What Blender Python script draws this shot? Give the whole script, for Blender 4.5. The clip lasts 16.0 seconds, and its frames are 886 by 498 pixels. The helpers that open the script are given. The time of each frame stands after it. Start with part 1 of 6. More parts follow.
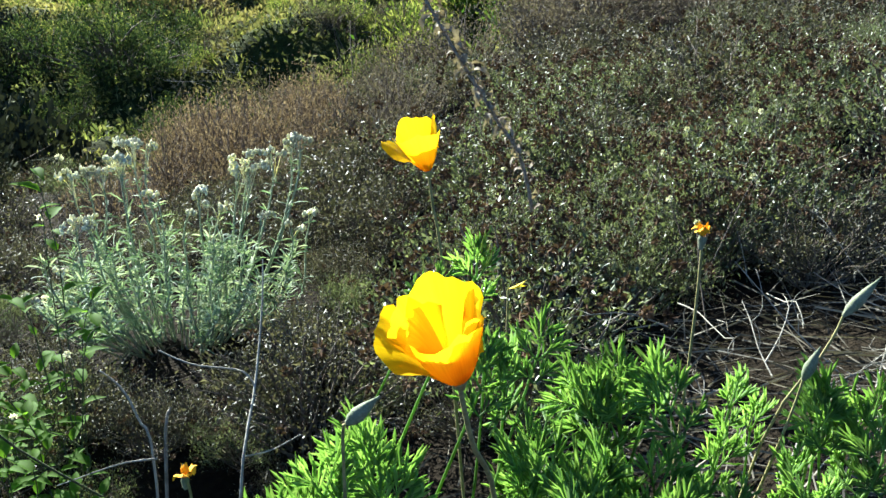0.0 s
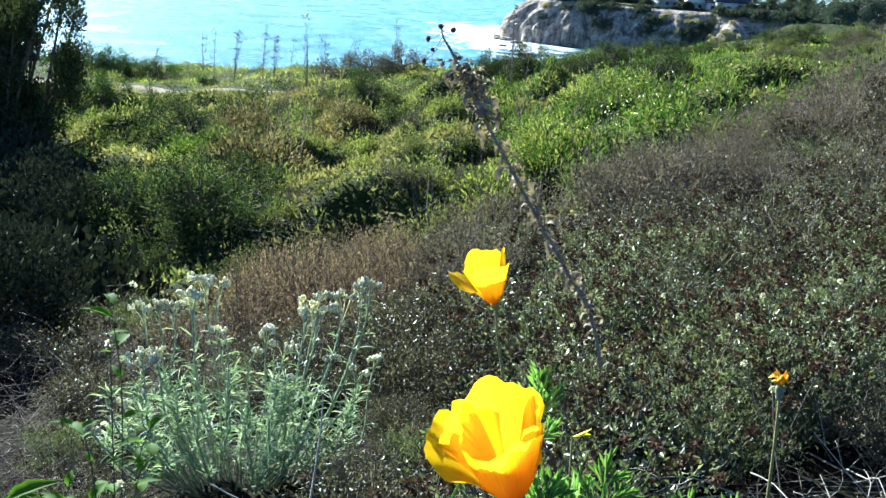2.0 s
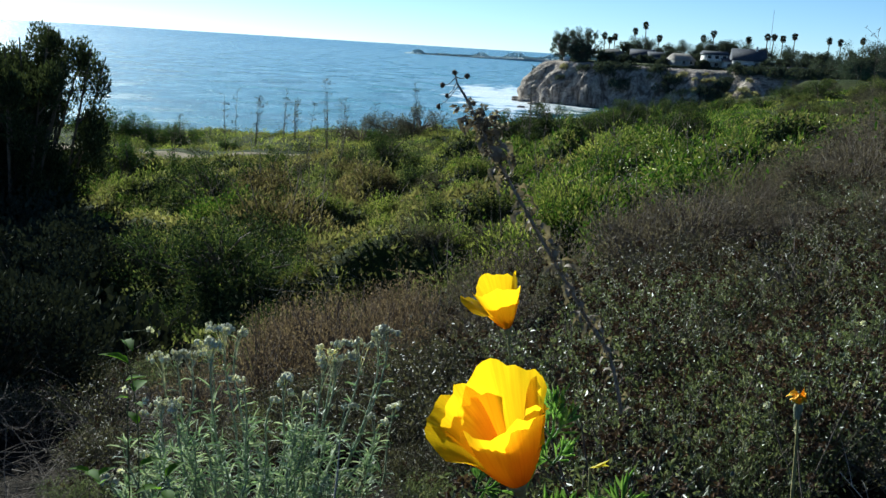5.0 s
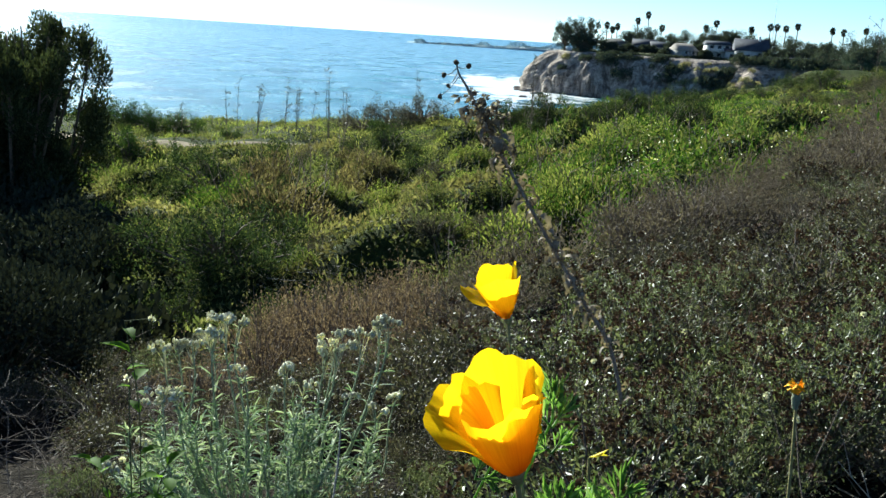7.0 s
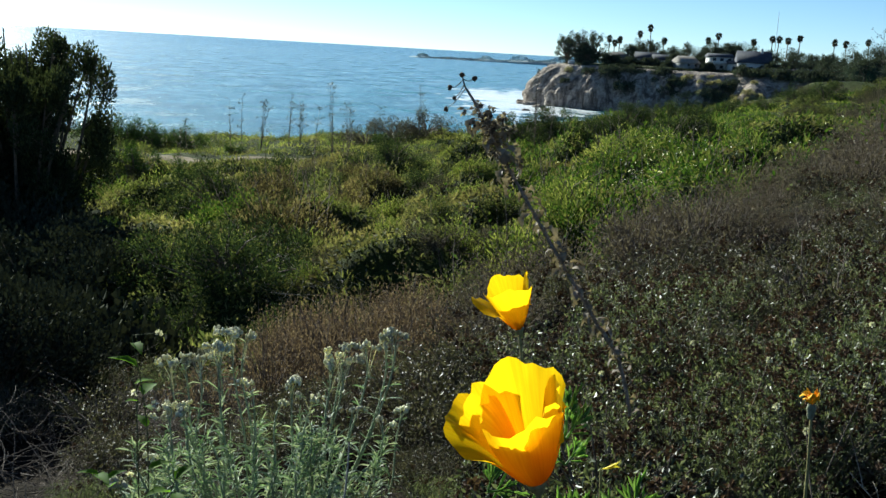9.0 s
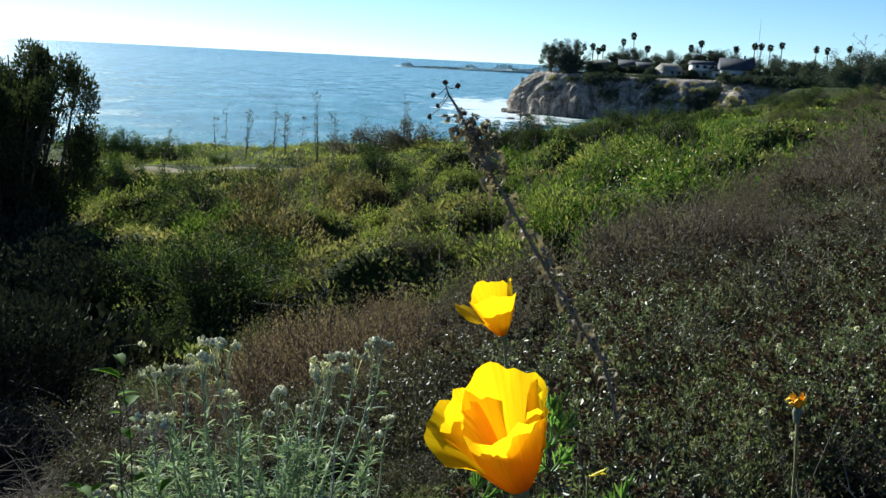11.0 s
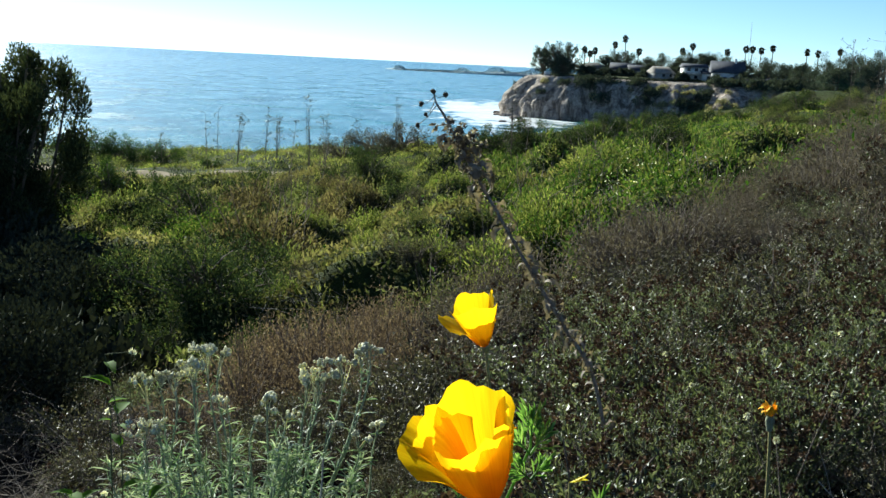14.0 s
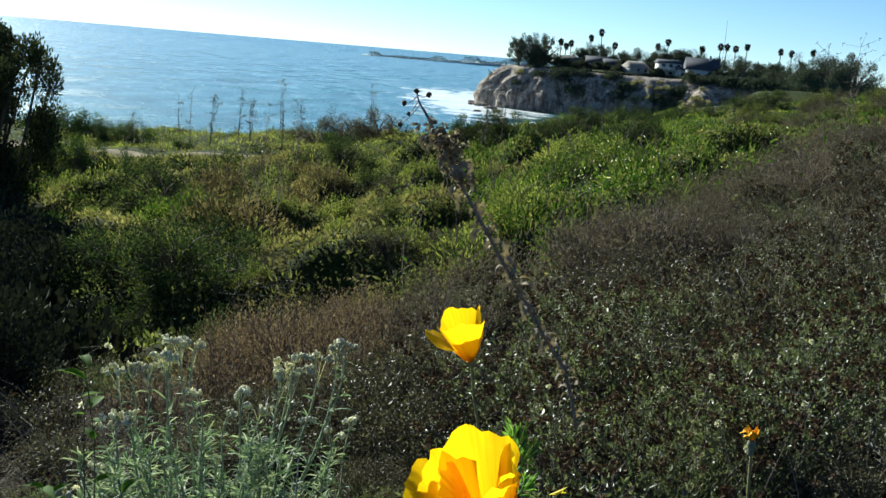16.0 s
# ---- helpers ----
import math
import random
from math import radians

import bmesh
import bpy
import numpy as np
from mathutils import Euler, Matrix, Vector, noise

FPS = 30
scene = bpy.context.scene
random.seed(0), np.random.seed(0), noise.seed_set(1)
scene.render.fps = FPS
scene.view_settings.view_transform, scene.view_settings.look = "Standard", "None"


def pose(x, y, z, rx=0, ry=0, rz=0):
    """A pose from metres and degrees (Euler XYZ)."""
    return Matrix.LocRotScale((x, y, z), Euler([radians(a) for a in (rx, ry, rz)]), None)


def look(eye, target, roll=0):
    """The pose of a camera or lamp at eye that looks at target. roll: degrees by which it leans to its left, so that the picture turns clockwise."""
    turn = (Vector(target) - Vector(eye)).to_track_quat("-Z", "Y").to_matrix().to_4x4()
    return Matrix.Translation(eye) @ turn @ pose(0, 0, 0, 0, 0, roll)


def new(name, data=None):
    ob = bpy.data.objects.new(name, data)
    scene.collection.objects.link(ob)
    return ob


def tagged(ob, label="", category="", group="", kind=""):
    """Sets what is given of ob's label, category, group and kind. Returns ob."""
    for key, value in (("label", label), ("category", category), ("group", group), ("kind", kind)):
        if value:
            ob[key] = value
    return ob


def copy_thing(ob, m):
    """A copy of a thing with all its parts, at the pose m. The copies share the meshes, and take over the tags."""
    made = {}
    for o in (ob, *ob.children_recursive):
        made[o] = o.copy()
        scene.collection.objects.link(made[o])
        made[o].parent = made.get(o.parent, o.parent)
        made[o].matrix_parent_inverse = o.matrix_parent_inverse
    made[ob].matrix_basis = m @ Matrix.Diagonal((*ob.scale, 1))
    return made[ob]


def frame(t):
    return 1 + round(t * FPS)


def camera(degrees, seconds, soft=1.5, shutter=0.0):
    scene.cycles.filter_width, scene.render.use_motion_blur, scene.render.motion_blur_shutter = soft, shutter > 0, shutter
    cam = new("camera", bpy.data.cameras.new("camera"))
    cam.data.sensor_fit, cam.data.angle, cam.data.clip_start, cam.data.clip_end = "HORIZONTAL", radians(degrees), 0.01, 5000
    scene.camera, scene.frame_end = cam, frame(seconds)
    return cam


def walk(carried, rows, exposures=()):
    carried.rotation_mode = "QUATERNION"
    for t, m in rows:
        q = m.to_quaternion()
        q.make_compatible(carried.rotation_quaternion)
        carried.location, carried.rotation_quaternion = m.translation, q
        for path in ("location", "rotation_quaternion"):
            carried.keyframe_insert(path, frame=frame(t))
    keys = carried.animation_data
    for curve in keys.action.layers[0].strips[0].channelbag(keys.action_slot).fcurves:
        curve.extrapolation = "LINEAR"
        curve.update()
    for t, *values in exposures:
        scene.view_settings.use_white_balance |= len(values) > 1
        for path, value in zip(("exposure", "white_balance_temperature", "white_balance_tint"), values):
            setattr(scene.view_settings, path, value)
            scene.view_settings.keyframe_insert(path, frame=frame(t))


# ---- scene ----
cam = camera(46.45, 16.0)
PATH = [
    (0.0, pose(-0.0159, -0.0048, 18.0610, 66.964, -2.714, -4.876)),
    (0.5, pose(-0.0195, -0.0003, 18.0454, 66.967, -3.176, -4.987)),
    (1.0, pose(-0.0205, 0.0022, 18.0489, 67.253, -4.046, -5.055)),
    (1.5, pose(-0.0225, -0.0062, 18.0625, 69.102, -4.607, -2.616)),
    (2.0, pose(-0.0106, 0.0053, 18.0299, 75.687, -4.521, -0.215)),
    (2.5, pose(0.0001, 0.0203, 18.0047, 77.371, -3.570, -0.543)),
    (3.0, pose(0.0017, 0.0154, 17.9972, 79.389, -3.542, 0.897)),
    (5.5, pose(0.0000, 0.0000, 18.0000, 78.608, -3.554, 0.716)),
    (6.0, pose(0.0017, 0.0018, 17.9979, 77.357, -3.827, 0.841)),
    (6.5, pose(0.0019, 0.0042, 18.0020, 77.785, -3.914, 0.740)),
    (7.0, pose(0.0012, -0.0028, 18.0008, 78.412, -3.650, 0.873)),
    (7.5, pose(-0.0011, -0.0065, 18.0051, 79.566, -1.769, 1.131)),
    (8.0, pose(-0.0004, -0.0060, 18.0045, 79.891, -2.000, 1.001)),
    (8.5, pose(0.0007, -0.0004, 18.0025, 80.260, -2.769, 0.763)),
    (9.0, pose(-0.0045, 0.0002, 17.9974, 79.169, -3.262, 1.020)),
    (11.5, pose(0.0008, 0.0125, 17.9925, 79.772, -2.974, -0.052)),
    (12.0, pose(0.0067, 0.0253, 17.9898, 79.445, -3.538, -0.043)),
    (12.5, pose(-0.0000, -0.0007, 17.9929, 77.506, -3.257, -0.020)),
    (13.0, pose(-0.0009, -0.0083, 17.9977, 78.635, -3.119, -0.055)),
    (13.5, pose(-0.0011, -0.0164, 18.0051, 79.532, -3.494, -0.363)),
    (14.0, pose(0.0056, -0.0128, 18.0069, 79.883, -2.870, -0.275)),
    (14.5, pose(0.0060, -0.0082, 18.0146, 80.247, -2.808, -1.288)),
    (15.0, pose(0.0048, 0.0046, 18.0095, 80.215, -4.044, -1.625)),
    (15.5, pose(0.0060, 0.0052, 18.0160, 80.241, -4.029, -1.895)),
    (16.0, pose(-0.0119, -0.0102, 18.0290, 79.318, -4.754, -1.586)),
]
EXPOSURES = [(0.0, 2.4, 5950, -2), (1.5, 2.4, 5900, -2), (2.0, 2.35, 5500, -2), (2.5, 2.36, 5500, -2), (3.0, 2.12, 5550, -2), (5.5, 1.0, 5800, -2), (6.0, 1.25, 5800, -2), (6.5, 1.66, 5900, -2), (7.0, 1.62, 6000, -2), (7.5, 1.55, 6100, -2), (8.0, 1.45, 6100, -2), (8.5, 1.3, 6100, -2), (9.0, 1.15, 6100, -2), (11.5, 1.2, 6000, -2), (12.0, 1.15, 6000, -2), (12.5, 1.15, 6050, -2), (13.0, 1.4, 6100, -2), (14.5, 1.4, 6100, -2), (16.0, 1.25, 6100, -2)]
walk(cam, PATH, EXPOSURES)

# ---- sky and sun ----
SUN_AZ, SUN_EL = radians(-31.0), radians(24.5)
world = bpy.data.worlds.new("sky")
scene.world = world
world.use_nodes = True
wn = world.node_tree.nodes
sky = wn.new("ShaderNodeTexSky")
sky.sky_type = "NISHITA"
sky.sun_disc = False
sky.sun_elevation, sky.sun_rotation = SUN_EL, SUN_AZ
sky.air_density, sky.dust_density, sky.ozone_density = 0.7, 0.3, 4.0
sky.altitude = 1500
wn["Background"].inputs["Strength"].default_value = 0.055
world.node_tree.links.new(sky.outputs[0], wn["Background"].inputs["Color"])
to_sun = Vector((math.sin(SUN_AZ) * math.cos(SUN_EL), math.cos(SUN_AZ) * math.cos(SUN_EL), math.sin(SUN_EL)))
sun = new("sun", bpy.data.lights.new("sun", "SUN"))
sun.data.energy, sun.data.angle, sun.data.color = 5.0, radians(0.6), (1.0, 0.95, 0.87)
sun.matrix_world = look(to_sun * 100, (0, 0, 0))


# ---- materials ----
def shader(name):
    m = bpy.data.materials.new(name)
    m.use_nodes = True
    nt = m.node_tree
    return m, nt, nt.nodes, nt.links, nt.nodes["Principled BSDF"]


def ramp_node(nodes, stops):
    r = nodes.new("ShaderNodeValToRGB")
    e = r.color_ramp.elements
    while len(e) < len(stops):
        e.new(0.5)
    for k, (p, c) in enumerate(stops):
        e[k].position, e[k].color = p, (*c, 1)
    return r


def coords(nodes, links, scale=(1, 1, 1), source="Object"):
    tc, mp = nodes.new("ShaderNodeTexCoord"), nodes.new("ShaderNodeMapping")
    mp.inputs["Scale"].default_value = scale
    links.new(tc.outputs[source], mp.inputs["Vector"])
    return mp.outputs[0]


def noise_node(nodes, links, vec, scale, detail=4.0, rough=0.55):
    n = nodes.new("ShaderNodeTexNoise")
    n.inputs["Scale"].default_value, n.inputs["Detail"].default_value, n.inputs["Roughness"].default_value = scale, detail, rough
    links.new(vec, n.inputs["Vector"])
    return n


def mix_node(nodes, links, a, b, fac, blend="MIX"):
    m = nodes.new("ShaderNodeMix")
    m.data_type, m.blend_type = "RGBA", blend
    for sock, v in ((m.inputs[0], fac), (m.inputs[6], a), (m.inputs[7], b)):
        if hasattr(v, "links"):
            links.new(v, sock)
        elif isinstance(v, tuple):
            sock.default_value = (*v, 1)
        else:
            sock.default_value = v
    return m.outputs[2]


def leaf_mat(name, stops, rough=0.45, trans=0.35, patch=3.0, glow=1.4, spec=0.5, spread=(0.5, 1.3), dry=0.0):
    """A leaf: each blade its own shade, patches over the plant, light coming through."""
    m, nt, nodes, links, bsdf = shader(name)
    geo = nodes.new("ShaderNodeNewGeometry")
    ramp = ramp_node(nodes, [(k / max(len(stops) - 1, 1), c) for k, c in enumerate(stops)])
    links.new(geo.outputs["Random Per Island"], ramp.inputs[0])
    big = noise_node(nodes, links, coords(nodes, links), patch, 2.0)
    lo, hi = spread
    shade = ramp_node(nodes, [(0.3, (lo, lo, lo)), (0.7, (hi, hi * 0.96, hi * 0.88))])
    links.new(big.outputs[0], shade.inputs[0])
    own = ramp.outputs[0]
    if dry:
        sere = ramp_node(nodes, [(0.48, (0, 0, 0)), (0.62, (dry, dry, dry))])
        links.new(noise_node(nodes, links, coords(nodes, links, (1, 0.7, 1)), 0.75, 3.0).outputs[0], sere.inputs[0])
        own = mix_node(nodes, links, own, (0.26, 0.205, 0.11), sere.outputs[0])
    col = mix_node(nodes, links, own, shade.outputs[0], 1.0, "MULTIPLY")
    links.new(col, bsdf.inputs["Base Color"])
    bsdf.inputs["Roughness"].default_value = rough
    bsdf.inputs["Specular IOR Level"].default_value = spec
    tr = nodes.new("ShaderNodeBsdfTranslucent")
    links.new(mix_node(nodes, links, col, (glow, glow, glow * 0.6), 1.0, "MULTIPLY"), tr.inputs[0])
    mx = nodes.new("ShaderNodeMixShader")
    mx.inputs[0].default_value = trans
    links.new(bsdf.outputs[0], mx.inputs[1]), links.new(tr.outputs[0], mx.inputs[2])
    links.new(mx.outputs[0], nodes["Material Output"].inputs[0])
    return m


def solid_mat(name, c1, c2, scale=20.0, rough=0.7, bump=0.3, fine=8.0, metal=0.0, source="Object", stretch=(1, 1, 1), spec=0.15, dist=0.01):
    """A surface with two shades at two scales and a fine relief."""
    m, nt, nodes, links, bsdf = shader(name)
    vec = coords(nodes, links, stretch, source)
    a, b = noise_node(nodes, links, vec, scale, 5.0), noise_node(nodes, links, vec, scale * fine, 3.0)
    ra = ramp_node(nodes, [(0.32, c1), (0.68, c2)])
    links.new(a.outputs[0], ra.inputs[0])
    rb = ramp_node(nodes, [(0.3, (0.75, 0.75, 0.75)), (0.7, (1.2, 1.2, 1.2))])
    links.new(b.outputs[0], rb.inputs[0])
    links.new(mix_node(nodes, links, ra.outputs[0], rb.outputs[0], 1.0, "MULTIPLY"), bsdf.inputs["Base Color"])
    bsdf.inputs["Roughness"].default_value, bsdf.inputs["Metallic"].default_value = rough, metal
    bsdf.inputs["Specular IOR Level"].default_value = spec
    if bump:
        bp = nodes.new("ShaderNodeBump")
        bp.inputs["Strength"].default_value, bp.inputs["Distance"].default_value = bump, dist
        links.new(b.outputs[0], bp.inputs["Height"]), links.new(bp.outputs[0], bsdf.inputs["Normal"])
    return m


def petal_mat(name):
    """Silky yellow, orange towards the throat, faint veins, and thin enough to glow."""
    m, nt, nodes, links, bsdf = shader(name)
    uv = nodes.new("ShaderNodeUVMap")
    uv.uv_map = "UVMap"
    sep = nodes.new("ShaderNodeSeparateXYZ")
    links.new(uv.outputs[0], sep.inputs[0])
    ramp = ramp_node(nodes, [(0.0, (0.84, 0.24, 0.002)), (0.14, (0.93, 0.43, 0.003)), (0.38, (0.96, 0.57, 0.006)), (1.0, (0.97, 0.66, 0.01))])
    links.new(sep.outputs[1], ramp.inputs[0])
    mp = nodes.new("ShaderNodeMapping")
    mp.inputs["Scale"].default_value = (26, 1.2, 1)
    links.new(uv.outputs[0], mp.inputs["Vector"])
    vein = noise_node(nodes, links, mp.outputs[0], 1.5, 3.0)
    vr = ramp_node(nodes, [(0.35, (0.9, 0.82, 0.8)), (0.65, (1.0, 1.0, 1.0))])
    links.new(vein.outputs[0], vr.inputs[0])
    col = mix_node(nodes, links, ramp.outputs[0], vr.outputs[0], 1.0, "MULTIPLY")
    links.new(col, bsdf.inputs["Base Color"])
    bsdf.inputs["Roughness"].default_value = 0.5
    bsdf.inputs["Specular IOR Level"].default_value = 0.04
    bp = nodes.new("ShaderNodeBump")
    bp.inputs["Strength"].default_value, bp.inputs["Distance"].default_value = 0.25, 0.0006
    links.new(vein.outputs[0], bp.inputs["Height"]), links.new(bp.outputs[0], bsdf.inputs["Normal"])
    tr = nodes.new("ShaderNodeBsdfTranslucent")
    links.new(mix_node(nodes, links, col, (1.0, 0.96, 0.5), 1.0, "MULTIPLY"), tr.inputs[0])
    mx = nodes.new("ShaderNodeMixShader")
    mx.inputs[0].default_value = 0.7
    links.new(bsdf.outputs[0], mx.inputs[1]), links.new(tr.outputs[0], mx.inputs[2])
    thin, film = nodes.new("ShaderNodeBsdfTransparent"), nodes.new("ShaderNodeMixShader")
    thin.inputs[0].default_value = (1.0, 0.8, 0.05, 1)
    film.inputs[0].default_value = 0.1
    links.new(mx.outputs[0], film.inputs[1]), links.new(thin.outputs[0], film.inputs[2])
    links.new(film.outputs[0], nodes["Material Output"].inputs[0])
    return m


def ground_mat():
    """Dark litter-strewn soil on the slope, grass-stained earth in the hollow and on the bluff."""
    m, nt, nodes, links, bsdf = shader("soil")
    vec = coords(nodes, links)
    a, b, c = (noise_node(nodes, links, vec, s, 6.0) for s in (0.5, 6.0, 60.0))
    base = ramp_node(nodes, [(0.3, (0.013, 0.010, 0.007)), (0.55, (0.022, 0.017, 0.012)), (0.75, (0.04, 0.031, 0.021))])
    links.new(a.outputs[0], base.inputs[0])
    turf = ramp_node(nodes, [(0.3, (0.02, 0.032, 0.009)), (0.55, (0.04, 0.052, 0.015)), (0.75, (0.07, 0.07, 0.028))])
    links.new(a.outputs[0], turf.inputs[0])
    sep = nodes.new("ShaderNodeSeparateXYZ")
    links.new(vec, sep.inputs[0])
    zone = nodes.new("ShaderNodeMapRange")
    zone.inputs["From Min"].default_value, zone.inputs["From Max"].default_value = 6.0, 9.0
    links.new(sep.outputs[1], zone.inputs["Value"])
    land_col = mix_node(nodes, links, base.outputs[0], turf.outputs[0], zone.outputs[0])
    mid = ramp_node(nodes, [(0.3, (0.5, 0.5, 0.5)), (0.7, (1.3, 1.3, 1.3))])
    links.new(b.outputs[0], mid.inputs[0])
    fine = ramp_node(nodes, [(0.3, (0.6, 0.6, 0.6)), (0.75, (1.5, 1.45, 1.35))])
    links.new(c.outputs[0], fine.inputs[0])
    col = mix_node(nodes, links, mix_node(nodes, links, land_col, mid.outputs[0], 1.0, "MULTIPLY"), fine.outputs[0], 1.0, "MULTIPLY")
    links.new(col, bsdf.inputs["Base Color"])
    bsdf.inputs["Roughness"].default_value = 1.0
    bsdf.inputs["Specular IOR Level"].default_value = 0.05
    bp = nodes.new("ShaderNodeBump")
    bp.inputs["Strength"].default_value, bp.inputs["Distance"].default_value = 0.8, 0.03
    links.new(c.outputs[0], bp.inputs["Height"]), links.new(bp.outputs[0], bsdf.inputs["Normal"])
    return m


def sea_mat():
    """Wind-ruffled water with slicks, and foam where it breaks by the headland."""
    m, nt, nodes, links, bsdf = shader("sea_water")
    vec = coords(nodes, links)
    long = coords(nodes, links, (0.7, 0.6, 1))
    w1, w2, w3 = noise_node(nodes, links, vec, 1.3, 6.0, 0.7), noise_node(nodes, links, long, 0.05, 4.0), noise_node(nodes, links, coords(nodes, links, (0.8, 0.5, 1)), 0.06, 6.0, 0.7)
    slick = ramp_node(nodes, [(0.40, (0.14, 0.14, 0.14)), (0.62, (0.30, 0.30, 0.30))])
    links.new(w3.outputs[0], slick.inputs[0])
    links.new(slick.outputs[0], bsdf.inputs["Roughness"])
    col = ramp_node(nodes, [(0.35, (0.010, 0.085, 0.11)), (0.65, (0.03, 0.16, 0.19))])
    links.new(w2.outputs[0], col.inputs[0])
    # foam: a band that follows the foot of the cliff, broken up by noise
    sep = nodes.new("ShaderNodeSeparateXYZ")
    links.new(vec, sep.inputs[0])

    def mth(op, a, b):
        n = nodes.new("ShaderNodeMath")
        n.operation, n.use_clamp = op, False
        for k, v in enumerate((a, b)):
            if hasattr(v, "links"):
                links.new(v, n.inputs[k])
            else:
                n.inputs[k].default_value = v
        return n.outputs[0]
    dx = mth("DIVIDE", mth("SUBTRACT", sep.outputs[0], 24.0), 31.0)
    dy = mth("DIVIDE", mth("SUBTRACT", sep.outputs[1], 430.0), 165.0)
    d = mth("SQRT", mth("ADD", mth("MULTIPLY", dx, dx), mth("MULTIPLY", dy, dy)), 0.0)
    fo = noise_node(nodes, links, coords(nodes, links, (0.6, 0.25, 1)), 0.12, 6.0, 0.65)
    f = mth("ADD", mth("SUBTRACT", 1.0, d), mth("MULTIPLY", mth("SUBTRACT", fo.outputs[0], 0.5), 2.6))
    fr = ramp_node(nodes, [(0.15, (0, 0, 0)), (0.42, (1, 1, 1))])
    links.new(f, fr.inputs[0])
    links.new(mix_node(nodes, links, col.outputs[0], (0.78, 0.8, 0.8), fr.outputs[0]), bsdf.inputs["Base Color"])
    bsdf.inputs["IOR"].default_value = 1.33
    bsdf.inputs["Specular IOR Level"].default_value = 0.29
    bp = nodes.new("ShaderNodeBump")
    bp.inputs["Strength"].default_value, bp.inputs["Distance"].default_value = 1.0, 0.14
    links.new(w1.outputs[0], bp.inputs["Height"]), links.new(bp.outputs[0], bsdf.inputs["Normal"])
    return m


def cliff_mat():
    m, nt, nodes, links, bsdf = shader("cliff_rock")
    vec = coords(nodes, links)
    a = noise_node(nodes, links, coords(nodes, links, (1, 1, 0.22)), 0.45, 9.0, 0.7)
    b = noise_node(nodes, links, coords(nodes, links, (1, 1, 2.5)), 0.6, 5.0, 0.6)
    r = ramp_node(nodes, [(0.39, (0.12, 0.10, 0.086)), (0.5, (0.31, 0.26, 0.22)), (0.63, (0.52, 0.445, 0.375))])
    links.new(a.outputs[0], r.inputs[0])
    q = ramp_node(nodes, [(0.3, (0.65, 0.65, 0.65)), (0.7, (1.2, 1.2, 1.2))])
    links.new(b.outputs[0], q.inputs[0])
    links.new(mix_node(nodes, links, r.outputs[0], q.outputs[0], 1.0, "MULTIPLY"), bsdf.inputs["Base Color"])
    bsdf.inputs["Roughness"].default_value = 1.0
    bsdf.inputs["Specular IOR Level"].default_value = 0.08
    bp = nodes.new("ShaderNodeBump")
    bp.inputs["Strength"].default_value, bp.inputs["Distance"].default_value = 1.0, 1.2
    links.new(b.outputs[0], bp.inputs["Height"]), links.new(bp.outputs[0], bsdf.inputs["Normal"])
    return m


PETAL_DRY = solid_mat("withered_petal", (0.82, 0.36, 0.012), (0.95, 0.56, 0.03), 200, 0.7, 0.2)
SOIL, SEA, CLIFF, PETAL = ground_mat(), sea_mat(), cliff_mat(), petal_mat("poppy_petal")
STRAW = leaf_mat("straw", [(0.05, 0.045, 0.035), (0.12, 0.11, 0.09), (0.27, 0.25, 0.21)], 0.8, 0.1, 3.0, 1.2, 0.15)
PATH_SOIL = solid_mat("trodden_sand", (0.16, 0.13, 0.085), (0.27, 0.22, 0.15), 1.5, 1.0, spec=0.05)
TURF = solid_mat("headland_turf", (0.06, 0.075, 0.025), (0.13, 0.12, 0.05), 0.15, 0.95)
GRASS_LIME = leaf_mat("lime_grass", [(0.055, 0.09, 0.024), (0.14, 0.185, 0.046), (0.29, 0.31, 0.11)], 0.8, 0.42, 1.3, 1.4, 0.1, (0.45, 1.4), 0.32)
GRASS_OLIVE = leaf_mat("olive_grass", [(0.04, 0.056, 0.024), (0.085, 0.108, 0.045), (0.20, 0.205, 0.10)], 0.8, 0.36, 1.3, 1.4, 0.1, (0.4, 1.45), 0.42)
GRASS_STRAW = leaf_mat("straw_grass", [(0.06, 0.052, 0.032), (0.12, 0.102, 0.06), (0.24, 0.205, 0.125)], 0.85, 0.32, 1.3, 1.4, 0.1, (0.45, 1.35))
GRASS_BRIGHT = leaf_mat("bright_weeds", [(0.018, 0.045, 0.01), (0.04, 0.09, 0.016), (0.09, 0.145, 0.03), (0.18, 0.19, 0.065)], 0.8, 0.4, 1.2, 1.4, 0.06)
SHRUB_DARK = leaf_mat("dark_shrub_leaf", [(0.027, 0.028, 0.02), (0.055, 0.057, 0.039), (0.09, 0.086, 0.058), (0.2, 0.19, 0.145)], 0.5, 0.22, 4.0, 1.3, 0.2, (0.4, 1.4))
SHRUB_GREEN = leaf_mat("sage_shoot_leaf", [(0.042, 0.058, 0.028), (0.09, 0.115, 0.058), (0.215, 0.24, 0.15)], 0.45, 0.3, 4.0, 1.4, 0.5)
SAGE = leaf_mat("pale_sage_leaf", [(0.07, 0.095, 0.048), (0.14, 0.17, 0.095), (0.30, 0.32, 0.22)], 0.6, 0.3, 6.0, 1.4, 0.3, (0.55, 1.35))
SHRUB_RUST = leaf_mat("rust_seed_head", [(0.045, 0.031, 0.024), (0.085, 0.054, 0.038), (0.16, 0.105, 0.07)], 0.9, 0.1, 4.0, 1.3, 0.1)
